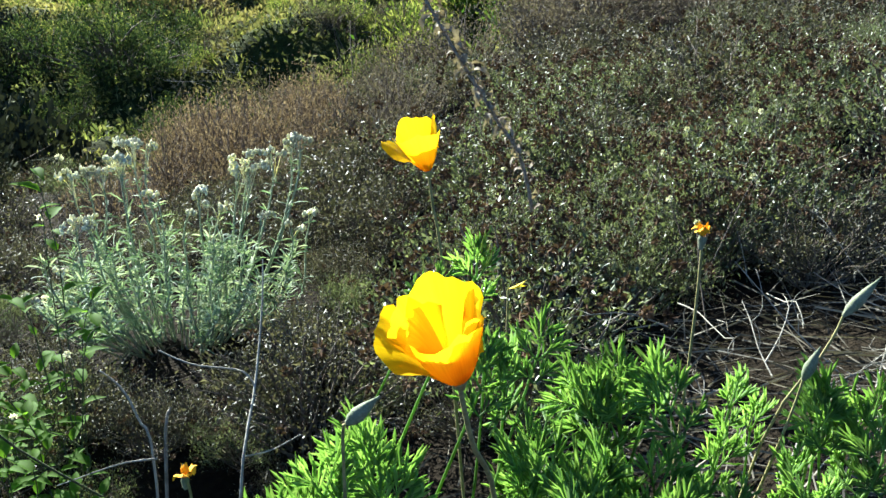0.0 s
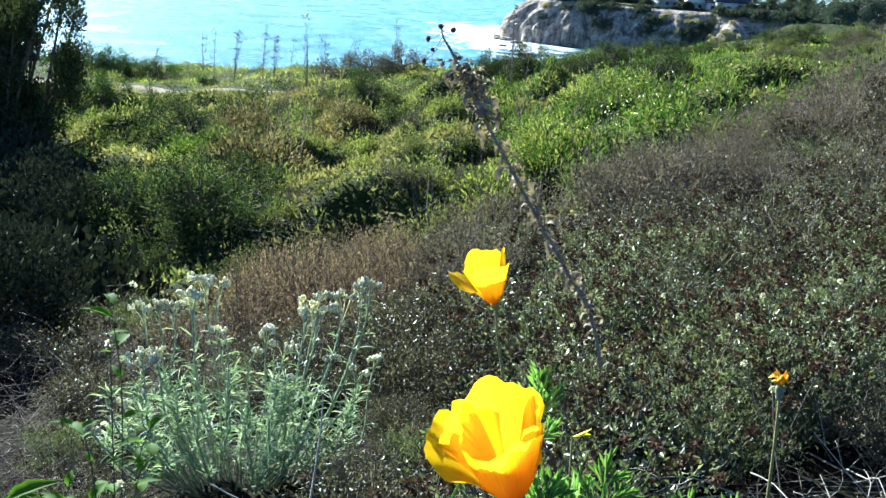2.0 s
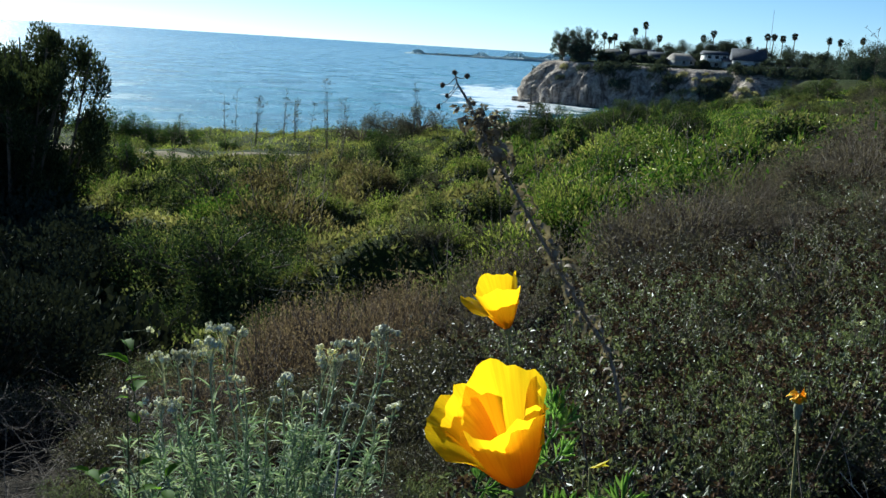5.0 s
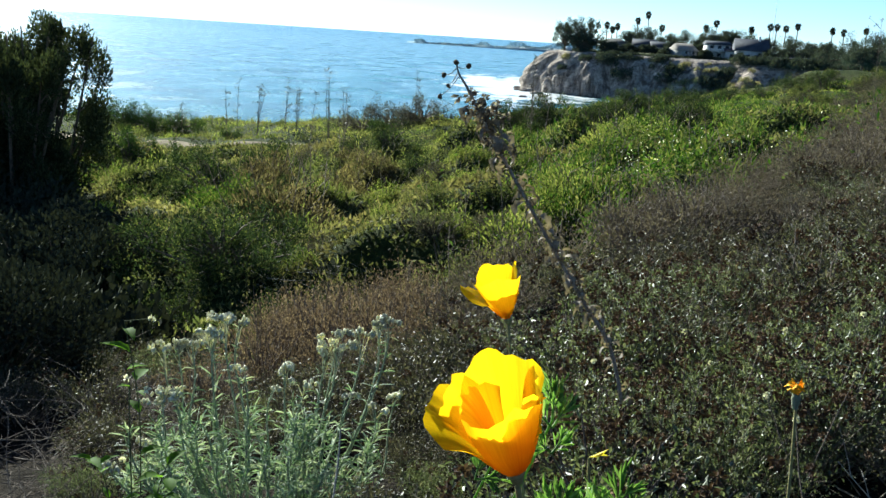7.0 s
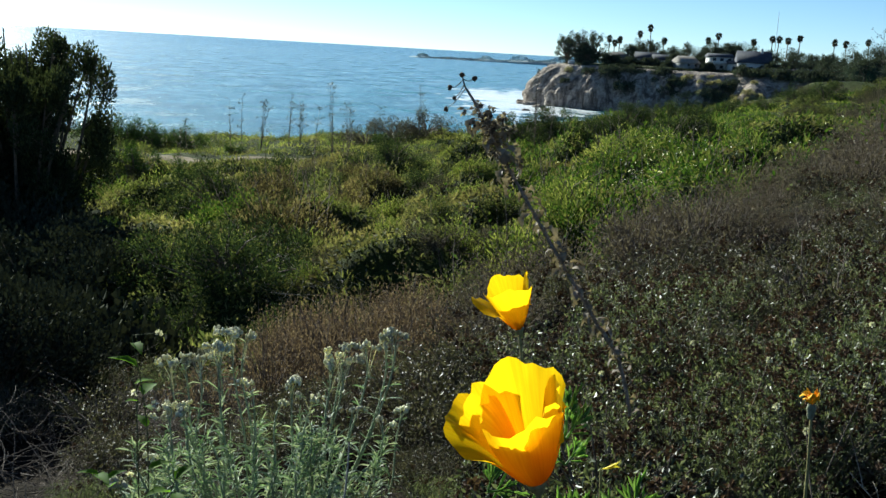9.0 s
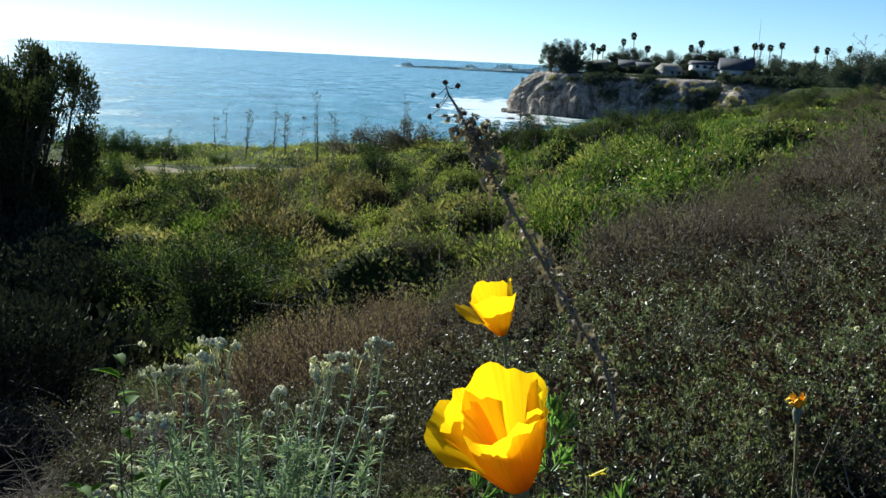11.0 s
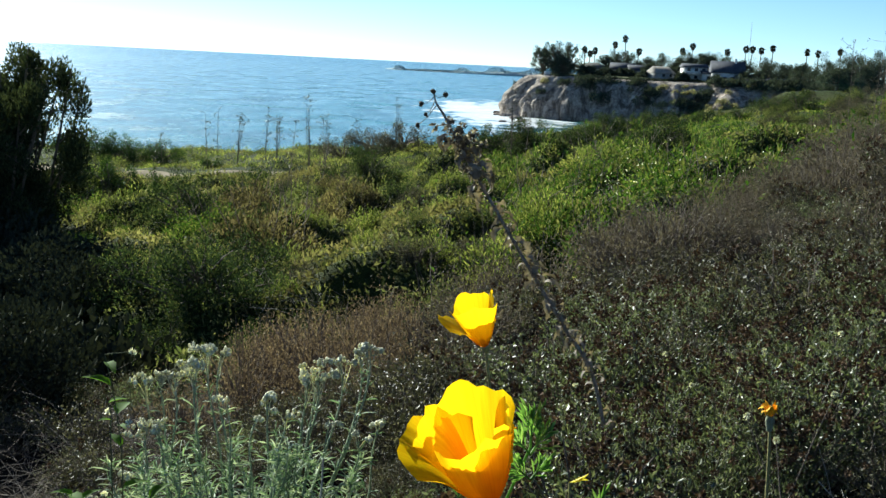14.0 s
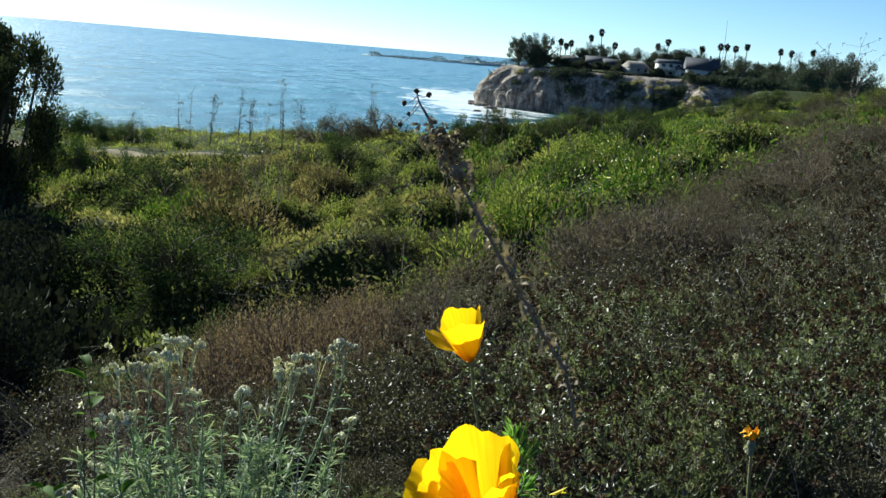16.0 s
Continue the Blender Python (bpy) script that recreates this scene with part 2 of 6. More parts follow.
SHRUB_TAN = leaf_mat("tan_dry_leaf", [(0.08, 0.058, 0.05), (0.145, 0.105, 0.09), (0.27, 0.21, 0.175)], 0.75, 0.3, 3.0, 1.4, 0.15)
SHRUB_DUSK = leaf_mat("dusky_twig_leaf", [(0.055, 0.046, 0.043), (0.10, 0.084, 0.077), (0.185, 0.16, 0.145)], 0.8, 0.3, 2.0, 1.4, 0.2)
BUSH_OLIVE = leaf_mat("olive_bush_leaf", [(0.03, 0.045, 0.018), (0.068, 0.09, 0.034), (0.18, 0.195, 0.075)], 0.8, 0.32, 2.2, 1.4, 0.1, (0.5, 1.4), 0.4)
BUSH_SOFT = leaf_mat("soft_green_leaf", [(0.022, 0.042, 0.023), (0.045, 0.072, 0.035), (0.09, 0.125, 0.052)], 0.8, 0.24, 2.0, 1.3, 0.1, (0.5, 1.4))
# The last stop paints sun-caught tips, as a bright colour on random leaves.
BUSH_TIPPED = leaf_mat("sunlit_tip_leaf", [(0.018, 0.033, 0.016), (0.028, 0.047, 0.022), (0.038, 0.06, 0.027), (0.055, 0.085, 0.035), (0.16, 0.18, 0.065)], 0.85, 0.26, 1.5, 1.4, 0.05)
BUSH_GREY = leaf_mat("grey_bush_leaf", [(0.035, 0.035, 0.03), (0.075, 0.072, 0.058), (0.18, 0.165, 0.125)], 0.8, 0.2, 1.5, 1.4, 0.1)
BUSH_GREEN = leaf_mat("green_bush_leaf", [(0.018, 0.042, 0.012), (0.042, 0.08, 0.02), (0.09, 0.14, 0.036)], 0.75, 0.22, 0.8, 1.4, 0.2)
TREE_LEAF = leaf_mat("bush_tree_leaf", [(0.025, 0.032, 0.026), (0.042, 0.051, 0.037), (0.067, 0.075, 0.05)], 0.9, 0.06, 1.0, 1.2, 0.03)
TREE_TOP = leaf_mat("evergreen_spray", [(0.02, 0.03, 0.016), (0.04, 0.055, 0.028), (0.075, 0.09, 0.045)], 0.8, 0.22, 1.0, 1.3, 0.1)
# Headland leaves: stops lifted and turned bluish to carry some distance haze.
HAZED_LEAF = leaf_mat("hazed_tree_leaf", [(0.05, 0.066, 0.055), (0.075, 0.093, 0.075), (0.10, 0.12, 0.09)], 0.9, 0.2, 0.1, 1.2, 0.05)
# Far coast: distance haze is put into the base colour as pale blue.
HAZED_COAST = leaf_mat("hazed_far_coast", [(0.34, 0.43, 0.48), (0.43, 0.52, 0.57)], 0.9, 0.0, 0.01, 1.2, 0.05)
PALE_BUSH = leaf_mat("pale_cliff_bush", [(0.24, 0.23, 0.14), (0.36, 0.34, 0.21), (0.46, 0.43, 0.28)], 0.85, 0.3, 0.2, 1.3, 0.05)
PALM_LEAF = leaf_mat("palm_frond", [(0.02, 0.03, 0.012), (0.05, 0.06, 0.025)], 0.5, 0.15, 0.1)
TWIG = solid_mat("twig_bark", (0.08, 0.062, 0.05), (0.19, 0.155, 0.125), 60, 0.85)
TRUNK = solid_mat("trunk_bark", (0.08, 0.06, 0.045), (0.18, 0.14, 0.10), 3, 0.9)
PALE_TWIG = solid_mat("bleached_twig", (0.22, 0.2, 0.17), (0.38, 0.35, 0.3), 60, 0.8)
DEAD_STEM = solid_mat("dead_stem", (0.15, 0.125, 0.10), (0.34, 0.29, 0.24), 90, 0.8)
DEAD_LEAF = leaf_mat("dead_curled_leaf", [(0.06, 0.047, 0.038), (0.18, 0.145, 0.115), (0.50, 0.44, 0.365)], 0.7, 0.18, 90, 1.2, 0.2, (0.4, 1.5))
POPPY_LEAF = leaf_mat("poppy_leaf", [(0.07, 0.145, 0.034), (0.125, 0.235, 0.055), (0.21, 0.33, 0.10)], 0.6, 0.48, 8.0, 1.5, 0.2)
YELLOW_LEAF = leaf_mat("yellowed_leaf", [(0.6, 0.5, 0.04), (0.75, 0.62, 0.06)], 0.6, 0.3, 20)
POPPY_STEM = solid_mat("poppy_stem", (0.19, 0.17, 0.07), (0.31, 0.27, 0.12), 60, 0.6, 0.15)
POD = solid_mat("poppy_pod", (0.14, 0.165, 0.10), (0.24, 0.245, 0.17), 80, 0.7, 0.2)
STAMEN = solid_mat("stamen", (0.8, 0.3, 0.01), (0.95, 0.5, 0.02), 300, 0.7, 0.2)
CUD_LEAF = leaf_mat("woolly_leaf", [(0.11, 0.19, 0.11), (0.23, 0.33, 0.215), (0.52, 0.58, 0.48)], 0.7, 0.28, 12.0, 1.3, 0.25, (0.55, 1.35))
CUD_STEM = solid_mat("woolly_stem", (0.20, 0.25, 0.15), (0.34, 0.37, 0.25), 120, 0.85)
CUD_HEAD = leaf_mat("pearly_flower_head", [(0.58, 0.59, 0.45), (0.72, 0.72, 0.57), (0.85, 0.84, 0.72)], 0.7, 0.22, 20)
WILD_LEAF = leaf_mat("wild_green_leaf", [(0.06, 0.14, 0.015), (0.11, 0.23, 0.025), (0.20, 0.35, 0.045)], 0.7, 0.58, 8.0, 1.6, 0.1)
WILD_STEM = solid_mat("wild_stem", (0.05, 0.06, 0.03), (0.10, 0.11, 0.05), 60, 0.7)
WHITE_PETAL = leaf_mat("white_petal", [(0.7, 0.7, 0.66), (0.82, 0.82, 0.78)], 0.6, 0.35, 20)
STUCCO = solid_mat("white_stucco", (0.46, 0.45, 0.43), (0.6, 0.59, 0.56), 0.6, 0.9)
GREY_WALL = solid_mat("grey_siding", (0.22, 0.22, 0.22), (0.32, 0.32, 0.31), 0.6, 0.9)
ROOF_DARK = solid_mat("slate_roof", (0.035, 0.04, 0.055), (0.06, 0.065, 0.08), 0.8, 0.8)
ROOF_BROWN = solid_mat("shingle_roof", (0.16, 0.12, 0.10), (0.26, 0.21, 0.18), 0.8, 0.85)
ROOF_PALE = solid_mat("pale_roof", (0.085, 0.085, 0.08), (0.13, 0.125, 0.115), 0.8, 0.85)
ROOF_LIGHT = solid_mat("bleached_roof", (0.20, 0.18, 0.155), (0.30, 0.27, 0.235), 0.8, 0.85)
PANE = solid_mat("window_glass", (0.03, 0.04, 0.05), (0.06, 0.07, 0.08), 0.5, 0.1, 0)
METAL = solid_mat("grey_metal", (0.3, 0.3, 0.3), (0.4, 0.4, 0.4), 2, 0.5, 0, metal=0.8)


# ---- mesh tools ----
class Geo:
    """Gathers vertices and faces, then makes one mesh of them."""

    def __init__(self):
        self.v, self.f, self.n = [], [], 0

    def add(self, v, f):
        v, f = np.asarray(v, float).reshape(-1, 3), np.asarray(f, int)
        self.v.append(v)
        self.f.append(f + self.n)
        self.n += len(v)
        return self

    def mesh(self, name, mat, smooth=False, uv=None):
        v = np.concatenate(self.v)
        me = bpy.data.meshes.new(name)
        me.vertices.add(len(v))
        me.vertices.foreach_set("co", v.astype(np.float32).ravel())
        loops = np.concatenate([f.ravel() for f in self.f])
        sizes = np.concatenate([np.full(len(f), f.shape[1]) for f in self.f])
        me.loops.add(len(loops))
        me.loops.foreach_set("vertex_index", loops.astype(np.int32))
        me.polygons.add(len(sizes))
        me.polygons.foreach_set("loop_start", np.concatenate([[0], np.cumsum(sizes)[:-1]]).astype(np.int32))
        if smooth:
            me.polygons.foreach_set("use_smooth", np.ones(len(sizes), bool))
        if uv is not None:
            layer = me.uv_layers.new(name="UVMap")
            layer.data.foreach_set("uv", uv[loops].astype(np.float32).ravel())
        me.materials.append(mat)
        me.update(calc_edges=True)
        return me


def part(name, geo, material, parent=None, label="", smooth=False, uv=None):
    ob = new(name, geo.mesh(name, material, smooth, uv) if isinstance(geo, Geo) else geo)
    if parent is not None:
        ob.parent = parent
    return tagged(ob, label)


def unit(a):
    return a / np.maximum(np.linalg.norm(a, axis=-1, keepdims=True), 1e-9)


def leaves(geo, at, along, length, width, rng, fold=0.25, normal=None, belly=0.45):
    """Many small leaves, each folded on its midrib: four corners, two triangles."""
    n = len(at)
    along = unit(along)
    side = np.cross(along, rng.normal(size=(n, 3)) if normal is None else normal)
    side = unit(side)
    nrm = np.cross(side, along)
    length, width = np.broadcast_to(length, n)[:, None], np.broadcast_to(width, n)[:, None]
    mid = at + along * length * belly
    a, t = at, at + along * length - nrm * length * 0.12
    l, r = mid + side * width / 2 + nrm * width * fold, mid - side * width / 2 + nrm * width * fold
    v = np.stack([a, r, t, l], 1).reshape(-1, 3)
    k = np.arange(n)[:, None] * 4
    geo.add(v, np.concatenate([k + [0, 1, 2], k + [0, 2, 3]]))
    return geo


def blades(geo, at, way, length, width, rng, bend=0.5):
    """Grass blades: a tapered strip in three steps that droops over."""
    n = len(at)
    way = unit(way)
    side = unit(np.cross(way, rng.normal(size=(n, 3))))
    length, width = np.broadcast_to(length, n)[:, None], np.broadcast_to(width, n)[:, None]
    droop = np.concatenate([unit(rng.normal(size=(n, 2))), np.full((n, 1), -0.6)], 1) * length * bend * rng.uniform(0.2, 1, (n, 1))
    p1, p2 = at + way * length * 0.5 + droop * 0.22, at + way * length * 0.95 + droop
    v = np.stack([at - side * width / 2, at + side * width / 2, p1 + side * width * 0.4, p1 - side * width * 0.4, p2], 1).reshape(-1, 3)
    k = np.arange(n)[:, None] * 5
    base = geo.n
    geo.add(v, k + [0, 1, 2, 3])
    geo.f.append(k + [3, 2, 4] + base)
    return geo


def tube(geo, pts, radii, sides=5):
    """A tapered stem along a line of points."""
    pts = np.asarray(pts, float)
    n = len(pts)
    radii = np.broadcast_to(np.asarray(radii, float), n) if np.ndim(radii) == 0 else np.interp(np.linspace(0, 1, n), np.linspace(0, 1, len(radii)), radii)
    tang = unit(np.gradient(pts, axis=0))
    ref = np.array([1.0, 0, 0]) if abs(tang[0][0]) < 0.8 else np.array([0, 1.0, 0])
    a = unit(np.cross(tang, ref))
    b = np.cross(tang, a)
    ang = np.arange(sides) * 2 * np.pi / sides
    ring = pts[:, None] + radii[:, None, None] * (np.cos(ang)[None, :, None] * a[:, None] + np.sin(ang)[None, :, None] * b[:, None])
    i, j = np.meshgrid(np.arange(n - 1), np.arange(sides), indexing="ij")
    i, j = i.ravel(), j.ravel()
    j2 = (j + 1) % sides
    geo.add(ring.reshape(-1, 3), np.stack([i * sides + j, i * sides + j2, (i + 1) * sides + j2, (i + 1) * sides + j], 1))
    return geo


def curve_pts(points, n=12):
    """A smooth line through a few points."""
    p = np.asarray(points, float)
    t, out = np.linspace(0, len(p) - 1, n), []
    for u in t:
        k = min(int(u), len(p) - 2)
        f = u - k
        p0, p1, p2, p3 = p[max(k - 1, 0)], p[k], p[k + 1], p[min(k + 2, len(p) - 1)]
        out.append(0.5 * (2 * p1 + (p2 - p0) * f + (2 * p0 - 5 * p1 + 4 * p2 - p3) * f * f + (3 * p1 - p0 - 3 * p2 + p3) * f ** 3))
    return np.array(out)


def blob(geo, centre, radius, rng, rough=0.25, rings=5, sides=7, squash=1.0):
    """A small lumpy body."""
    th, ph = np.linspace(0.12, np.pi - 0.12, rings), np.arange(sides) * 2 * np.pi / sides
    t, p = np.meshgrid(th, ph, indexing="ij")
    r = radius * (1 + rng.uniform(-rough, rough, t.shape))
    v = np.stack([r * np.sin(t) * np.cos(p), r * np.sin(t) * np.sin(p), r * np.cos(t) * squash], -1).reshape(-1, 3) + np.asarray(centre)
    i, j = np.meshgrid(np.arange(rings - 1), np.arange(sides), indexing="ij")
    i, j = i.ravel(), j.ravel()
    j2 = (j + 1) % sides
    base = geo.n
    geo.add(v, np.stack([i * sides + j, (i + 1) * sides + j, (i + 1) * sides + j2, i * sides + j2], 1))
    geo.f.append(np.array([list(range(base, base + sides))]))
    geo.f.append(np.array([list(range(base + (rings - 1) * sides, base + rings * sides))[::-1]]))
    return geo


def box(geo, lo, hi):
    x0, y0, z0 = lo
    x1, y1, z1 = hi
    v = [(x0, y0, z0), (x1, y0, z0), (x1, y1, z0), (x0, y1, z0), (x0, y0, z1), (x1, y0, z1), (x1, y1, z1), (x0, y1, z1)]
    return geo.add(v, [(3, 2, 1, 0), (4, 5, 6, 7), (0, 1, 5, 4), (1, 2, 6, 5), (2, 3, 7, 6), (3, 0, 4, 7)])


def smooth(a, b, x):
    t = np.clip((x - a) / (b - a), 0, 1)
    return t * t * (3 - 2 * t)


def wave_noise(x, y, seed, scale):
    """Soft bumps from a few sine waves."""
    r = np.random.default_rng(seed)
    out = 0
    for k in range(6):
        a, f, p = r.uniform(0, 6.28), scale * r.uniform(0.6, 1.9), r.uniform(0, 6.28)
        out = out + np.sin((x * np.cos(a) + y * np.sin(a)) * f + p) / 6
    return out


# ---- the land ----
def ground_z(x, y):
    """Height of the ground: the near slope, the hollow behind its brow, and the bluff top up to its edge."""
    x, y = np.asarray(x, float), np.asarray(y, float)
    xp = np.maximum(x, 0)
    near = 17.18 + 0.2 * np.clip(x, -6, 30) - 0.09 * np.clip(y, -30, 12) + 0.016 * np.minimum(xp, 4) ** 2 - 0.12 * np.maximum(xp - 4, 0) + 0.04 * wave_noise(x, y, 1, 3.0) - 0.34 * np.exp(-((x + 0.16) ** 2 / 0.05 + (y - 1.28) ** 2 / 0.06))
    b = np.interp(y, [5, 9, 18, 33], [0.22, 0.2, 0.17, 0.155])
    b = np.where(x < 0, np.interp(y, [5, 9, 18, 25, 33], [0.22, 0.2, 0.165, 0.09, 0.07]), b)
    base = np.interp(y, [4, 9, 14, 20, 28, 34], [15.75, 15.85, 15.6, 15.4, 15.15, 15.25])
    hollow = base + b * np.clip(x, -9, 15) + 0.26 * wave_noise(x, y, 2, 0.9) + 0.16 * wave_noise(x, y, 3, 2.2) + smooth(6, 9, y) * smooth(27, 23, y) * (0.7 * wave_noise(x, y, 5, 1.7) + 0.25 * wave_noise(x, y, 6, 3.8))
    hollow = hollow - 1.1 * smooth(0.0, 1.6, -x - 0.315 * y) * smooth(5, 8, y) * smooth(21, 16, y)
    brow = np.where(x > -0.4, 4.4 + 1.3 * np.clip(x, -0.4, 6), 3.9 - 0.1 * np.clip(-0.4 - x, 0, 10))
    z = near + (hollow - near) * smooth(0.0, 2.2, y - brow)
    edge = 35.5 + 1.2 * wave_noise(x, y * 0, 4, 0.5) + np.maximum(x - 8, 0) * 0.9
    return z + (-1.0 - z) * smooth(0.0, 9.0, y - edge)


def grid_sheet(xs, ys, zf):
    g = Geo()
    X, Y = np.meshgrid(xs, ys, indexing="ij")
    n, m = X.shape
    i, j = np.meshgrid(np.arange(n - 1), np.arange(m - 1), indexing="ij")
    i, j = i.ravel(), j.ravel()
    return g.add(np.stack([X, Y, zf(X, Y)], -1).reshape(-1, 3), np.stack([i * m + j, (i + 1) * m + j, (i + 1) * m + j + 1, i * m + j + 1], 1))


xs = np.concatenate([np.linspace(-70, -12, 25), np.linspace(-11, -3, 40), np.linspace(-2.9, 5, 90), np.linspace(5.2, 20, 50), np.linspace(22, 130, 40)])
ys = np.concatenate([np.linspace(-60, -3, 20), np.linspace(-2.5, 0.4, 12), np.linspace(0.5, 10, 110), np.linspace(10.3, 46, 110), np.linspace(48, 120, 30)])
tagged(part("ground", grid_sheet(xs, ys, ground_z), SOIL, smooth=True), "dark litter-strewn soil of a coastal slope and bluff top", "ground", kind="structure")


def sea():
    """One disc of water out to the horizon, its far rim a little raised to meet the sky line."""
    g = Geo()
    rad = np.concatenate([[0.0], np.geomspace(20, 4700, 70)])
    ang = np.linspace(0, 2 * np.pi, 181)[:-1]
    R, A = np.meshgrid(rad, ang, indexing="ij")
    z = 25.0 * smooth(2500, 4700, R)
    n, m = R.shape
    i, j = np.meshgrid(np.arange(n - 1), np.arange(m), indexing="ij")
    i, j = i.ravel(), j.ravel()
    j2 = (j + 1) % m
    g.add(np.stack([R * np.sin(A), R * np.cos(A), z], -1).reshape(-1, 3), np.stack([i * m + j, (i + 1) * m + j, (i + 1) * m + j2, i * m + j2], 1)[:, ::-1])
    return g


tagged(part("sea", sea(), SEA, smooth=True), "blue ocean with slicks, sun glitter and surf", "sea", kind="structure")


def path_strip():
    """A trodden sandy path along the bluff top."""
    g = Geo()
    s = np.linspace(0, 1, 60)
    cx, cy = -16 + 13.0 * s, 29.6 + 0.5 * np.sin(s * 7) - 0.4 * s
    w = 0.42 + 0.18 * np.sin(s * 23) + 0.12 * np.sin(s * 51)
    rows = np.linspace(-1, 1, 7)
    X = np.repeat(cx[:, None], 7, 1)
    Y = cy[:, None] + rows[None] * w[:, None]
    Z = ground_z(X, Y) + 0.03 - 0.05 * np.abs(rows)[None] ** 4
    i, j = np.meshgrid(np.arange(59), np.arange(6), indexing="ij")
    i, j = i.ravel(), j.ravel()
    return g.add(np.stack([X, Y, Z], -1).reshape(-1, 3), np.stack([i * 7 + j, (i + 1) * 7 + j, (i + 1) * 7 + j + 1, i * 7 + j + 1], 1))


tagged(part("path", path_strip(), PATH_SOIL, smooth=True), "pale trodden sandy path along the bluff top", "path", kind="structure")


# ---- the headland ----
def headland():
    """A plateau that ends in a gullied cliff: the coast line is swept with one eroded profile."""
    coast = curve_pts([(150, 700), (75, 560), (41, 440), (40, 408), (56, 396), (80, 388), (104, 378), (128, 352), (150, 300), (166, 230), (150, 150), (110, 95)], 260)
    n = len(coast)
    tang = unit(np.gradient(coast, axis=0))
    out = np.stack([tang[:, 1], -tang[:, 0]], 1)
    s = np.concatenate([[0], np.cumsum(np.linalg.norm(np.diff(coast, axis=0), axis=1))])
    v = np.linspace(0, 1, 34)
    S, V = np.meshgrid(s, v, indexing="ij")
    gully = 5.5 * np.abs(wave_noise(S, V * 3, 11, 0.2)) + 3.2 * np.abs(wave_noise(S, V * 4, 12, 0.45)) + 2.1 * np.abs(wave_noise(S, V * 10, 13, 1.1))
    run = 11.5 * (1 - V) ** 1.2 + gully * 2.0 * np.sin(np.clip(V, 0, 1) * np.pi) ** 0.7 - 2.0 * gully * (V > 0.97)
    # below the brow the face stands out from the line; the sea laps its foot
    X = coast[:, 0][:, None] + out[:, 0][:, None] * run
    Y = coast[:, 1][:, None] + out[:, 1][:, None] * run
    Z = -1.0 + 17.2 * V + 0.5 * wave_noise(S, V * 0, 14, 0.08) * V
    m = len(v)
    i, j = np.meshgrid(np.arange(n - 1), np.arange(m - 1), indexing="ij")
    i, j = i.ravel(), j.ravel()
    face = Geo().add(np.stack([X, Y, Z], -1).reshape(-1, 3), np.stack([i * m + j, i * m + j + 1, (i + 1) * m + j + 1, (i + 1) * m + j], 1))
    # the top: from the brow inland
    w = np.array([0, 3, 8, 20, 50, 110, 220])
    top = Geo()
    tx = X[:, -1][:, None] * (1 - w / 220)[None] + 330 * (w / 220)[None]
    ty = Y[:, -1][:, None] * (1 - w / 220)[None] + 420 * (w / 220)[None]
    tz = Z[:, -1][:, None] + np.array([0, 0.4, 0.7, 1.0, 1.5, 3, 6])[None]
    k = len(w)
    i, j = np.meshgrid(np.arange(n - 1), np.arange(k - 1), indexing="ij")
    i, j = i.ravel(), j.ravel()
    top.add(np.stack([tx, ty, tz], -1).reshape(-1, 3), np.stack([i * k + j, (i + 1) * k + j, (i + 1) * k + j + 1, i * k + j + 1], 1)[:, ::-1])
    return face, top, np.stack([X, Y, Z], -1)


face, top, slope = headland()
cliff = tagged(part("cliff", face, CLIFF), "tan eroded sea cliff with gullies, above the surf", "cliff", kind="structure")
part("cliff_top", top, TURF, cliff, "green turf of the headland", smooth=True)


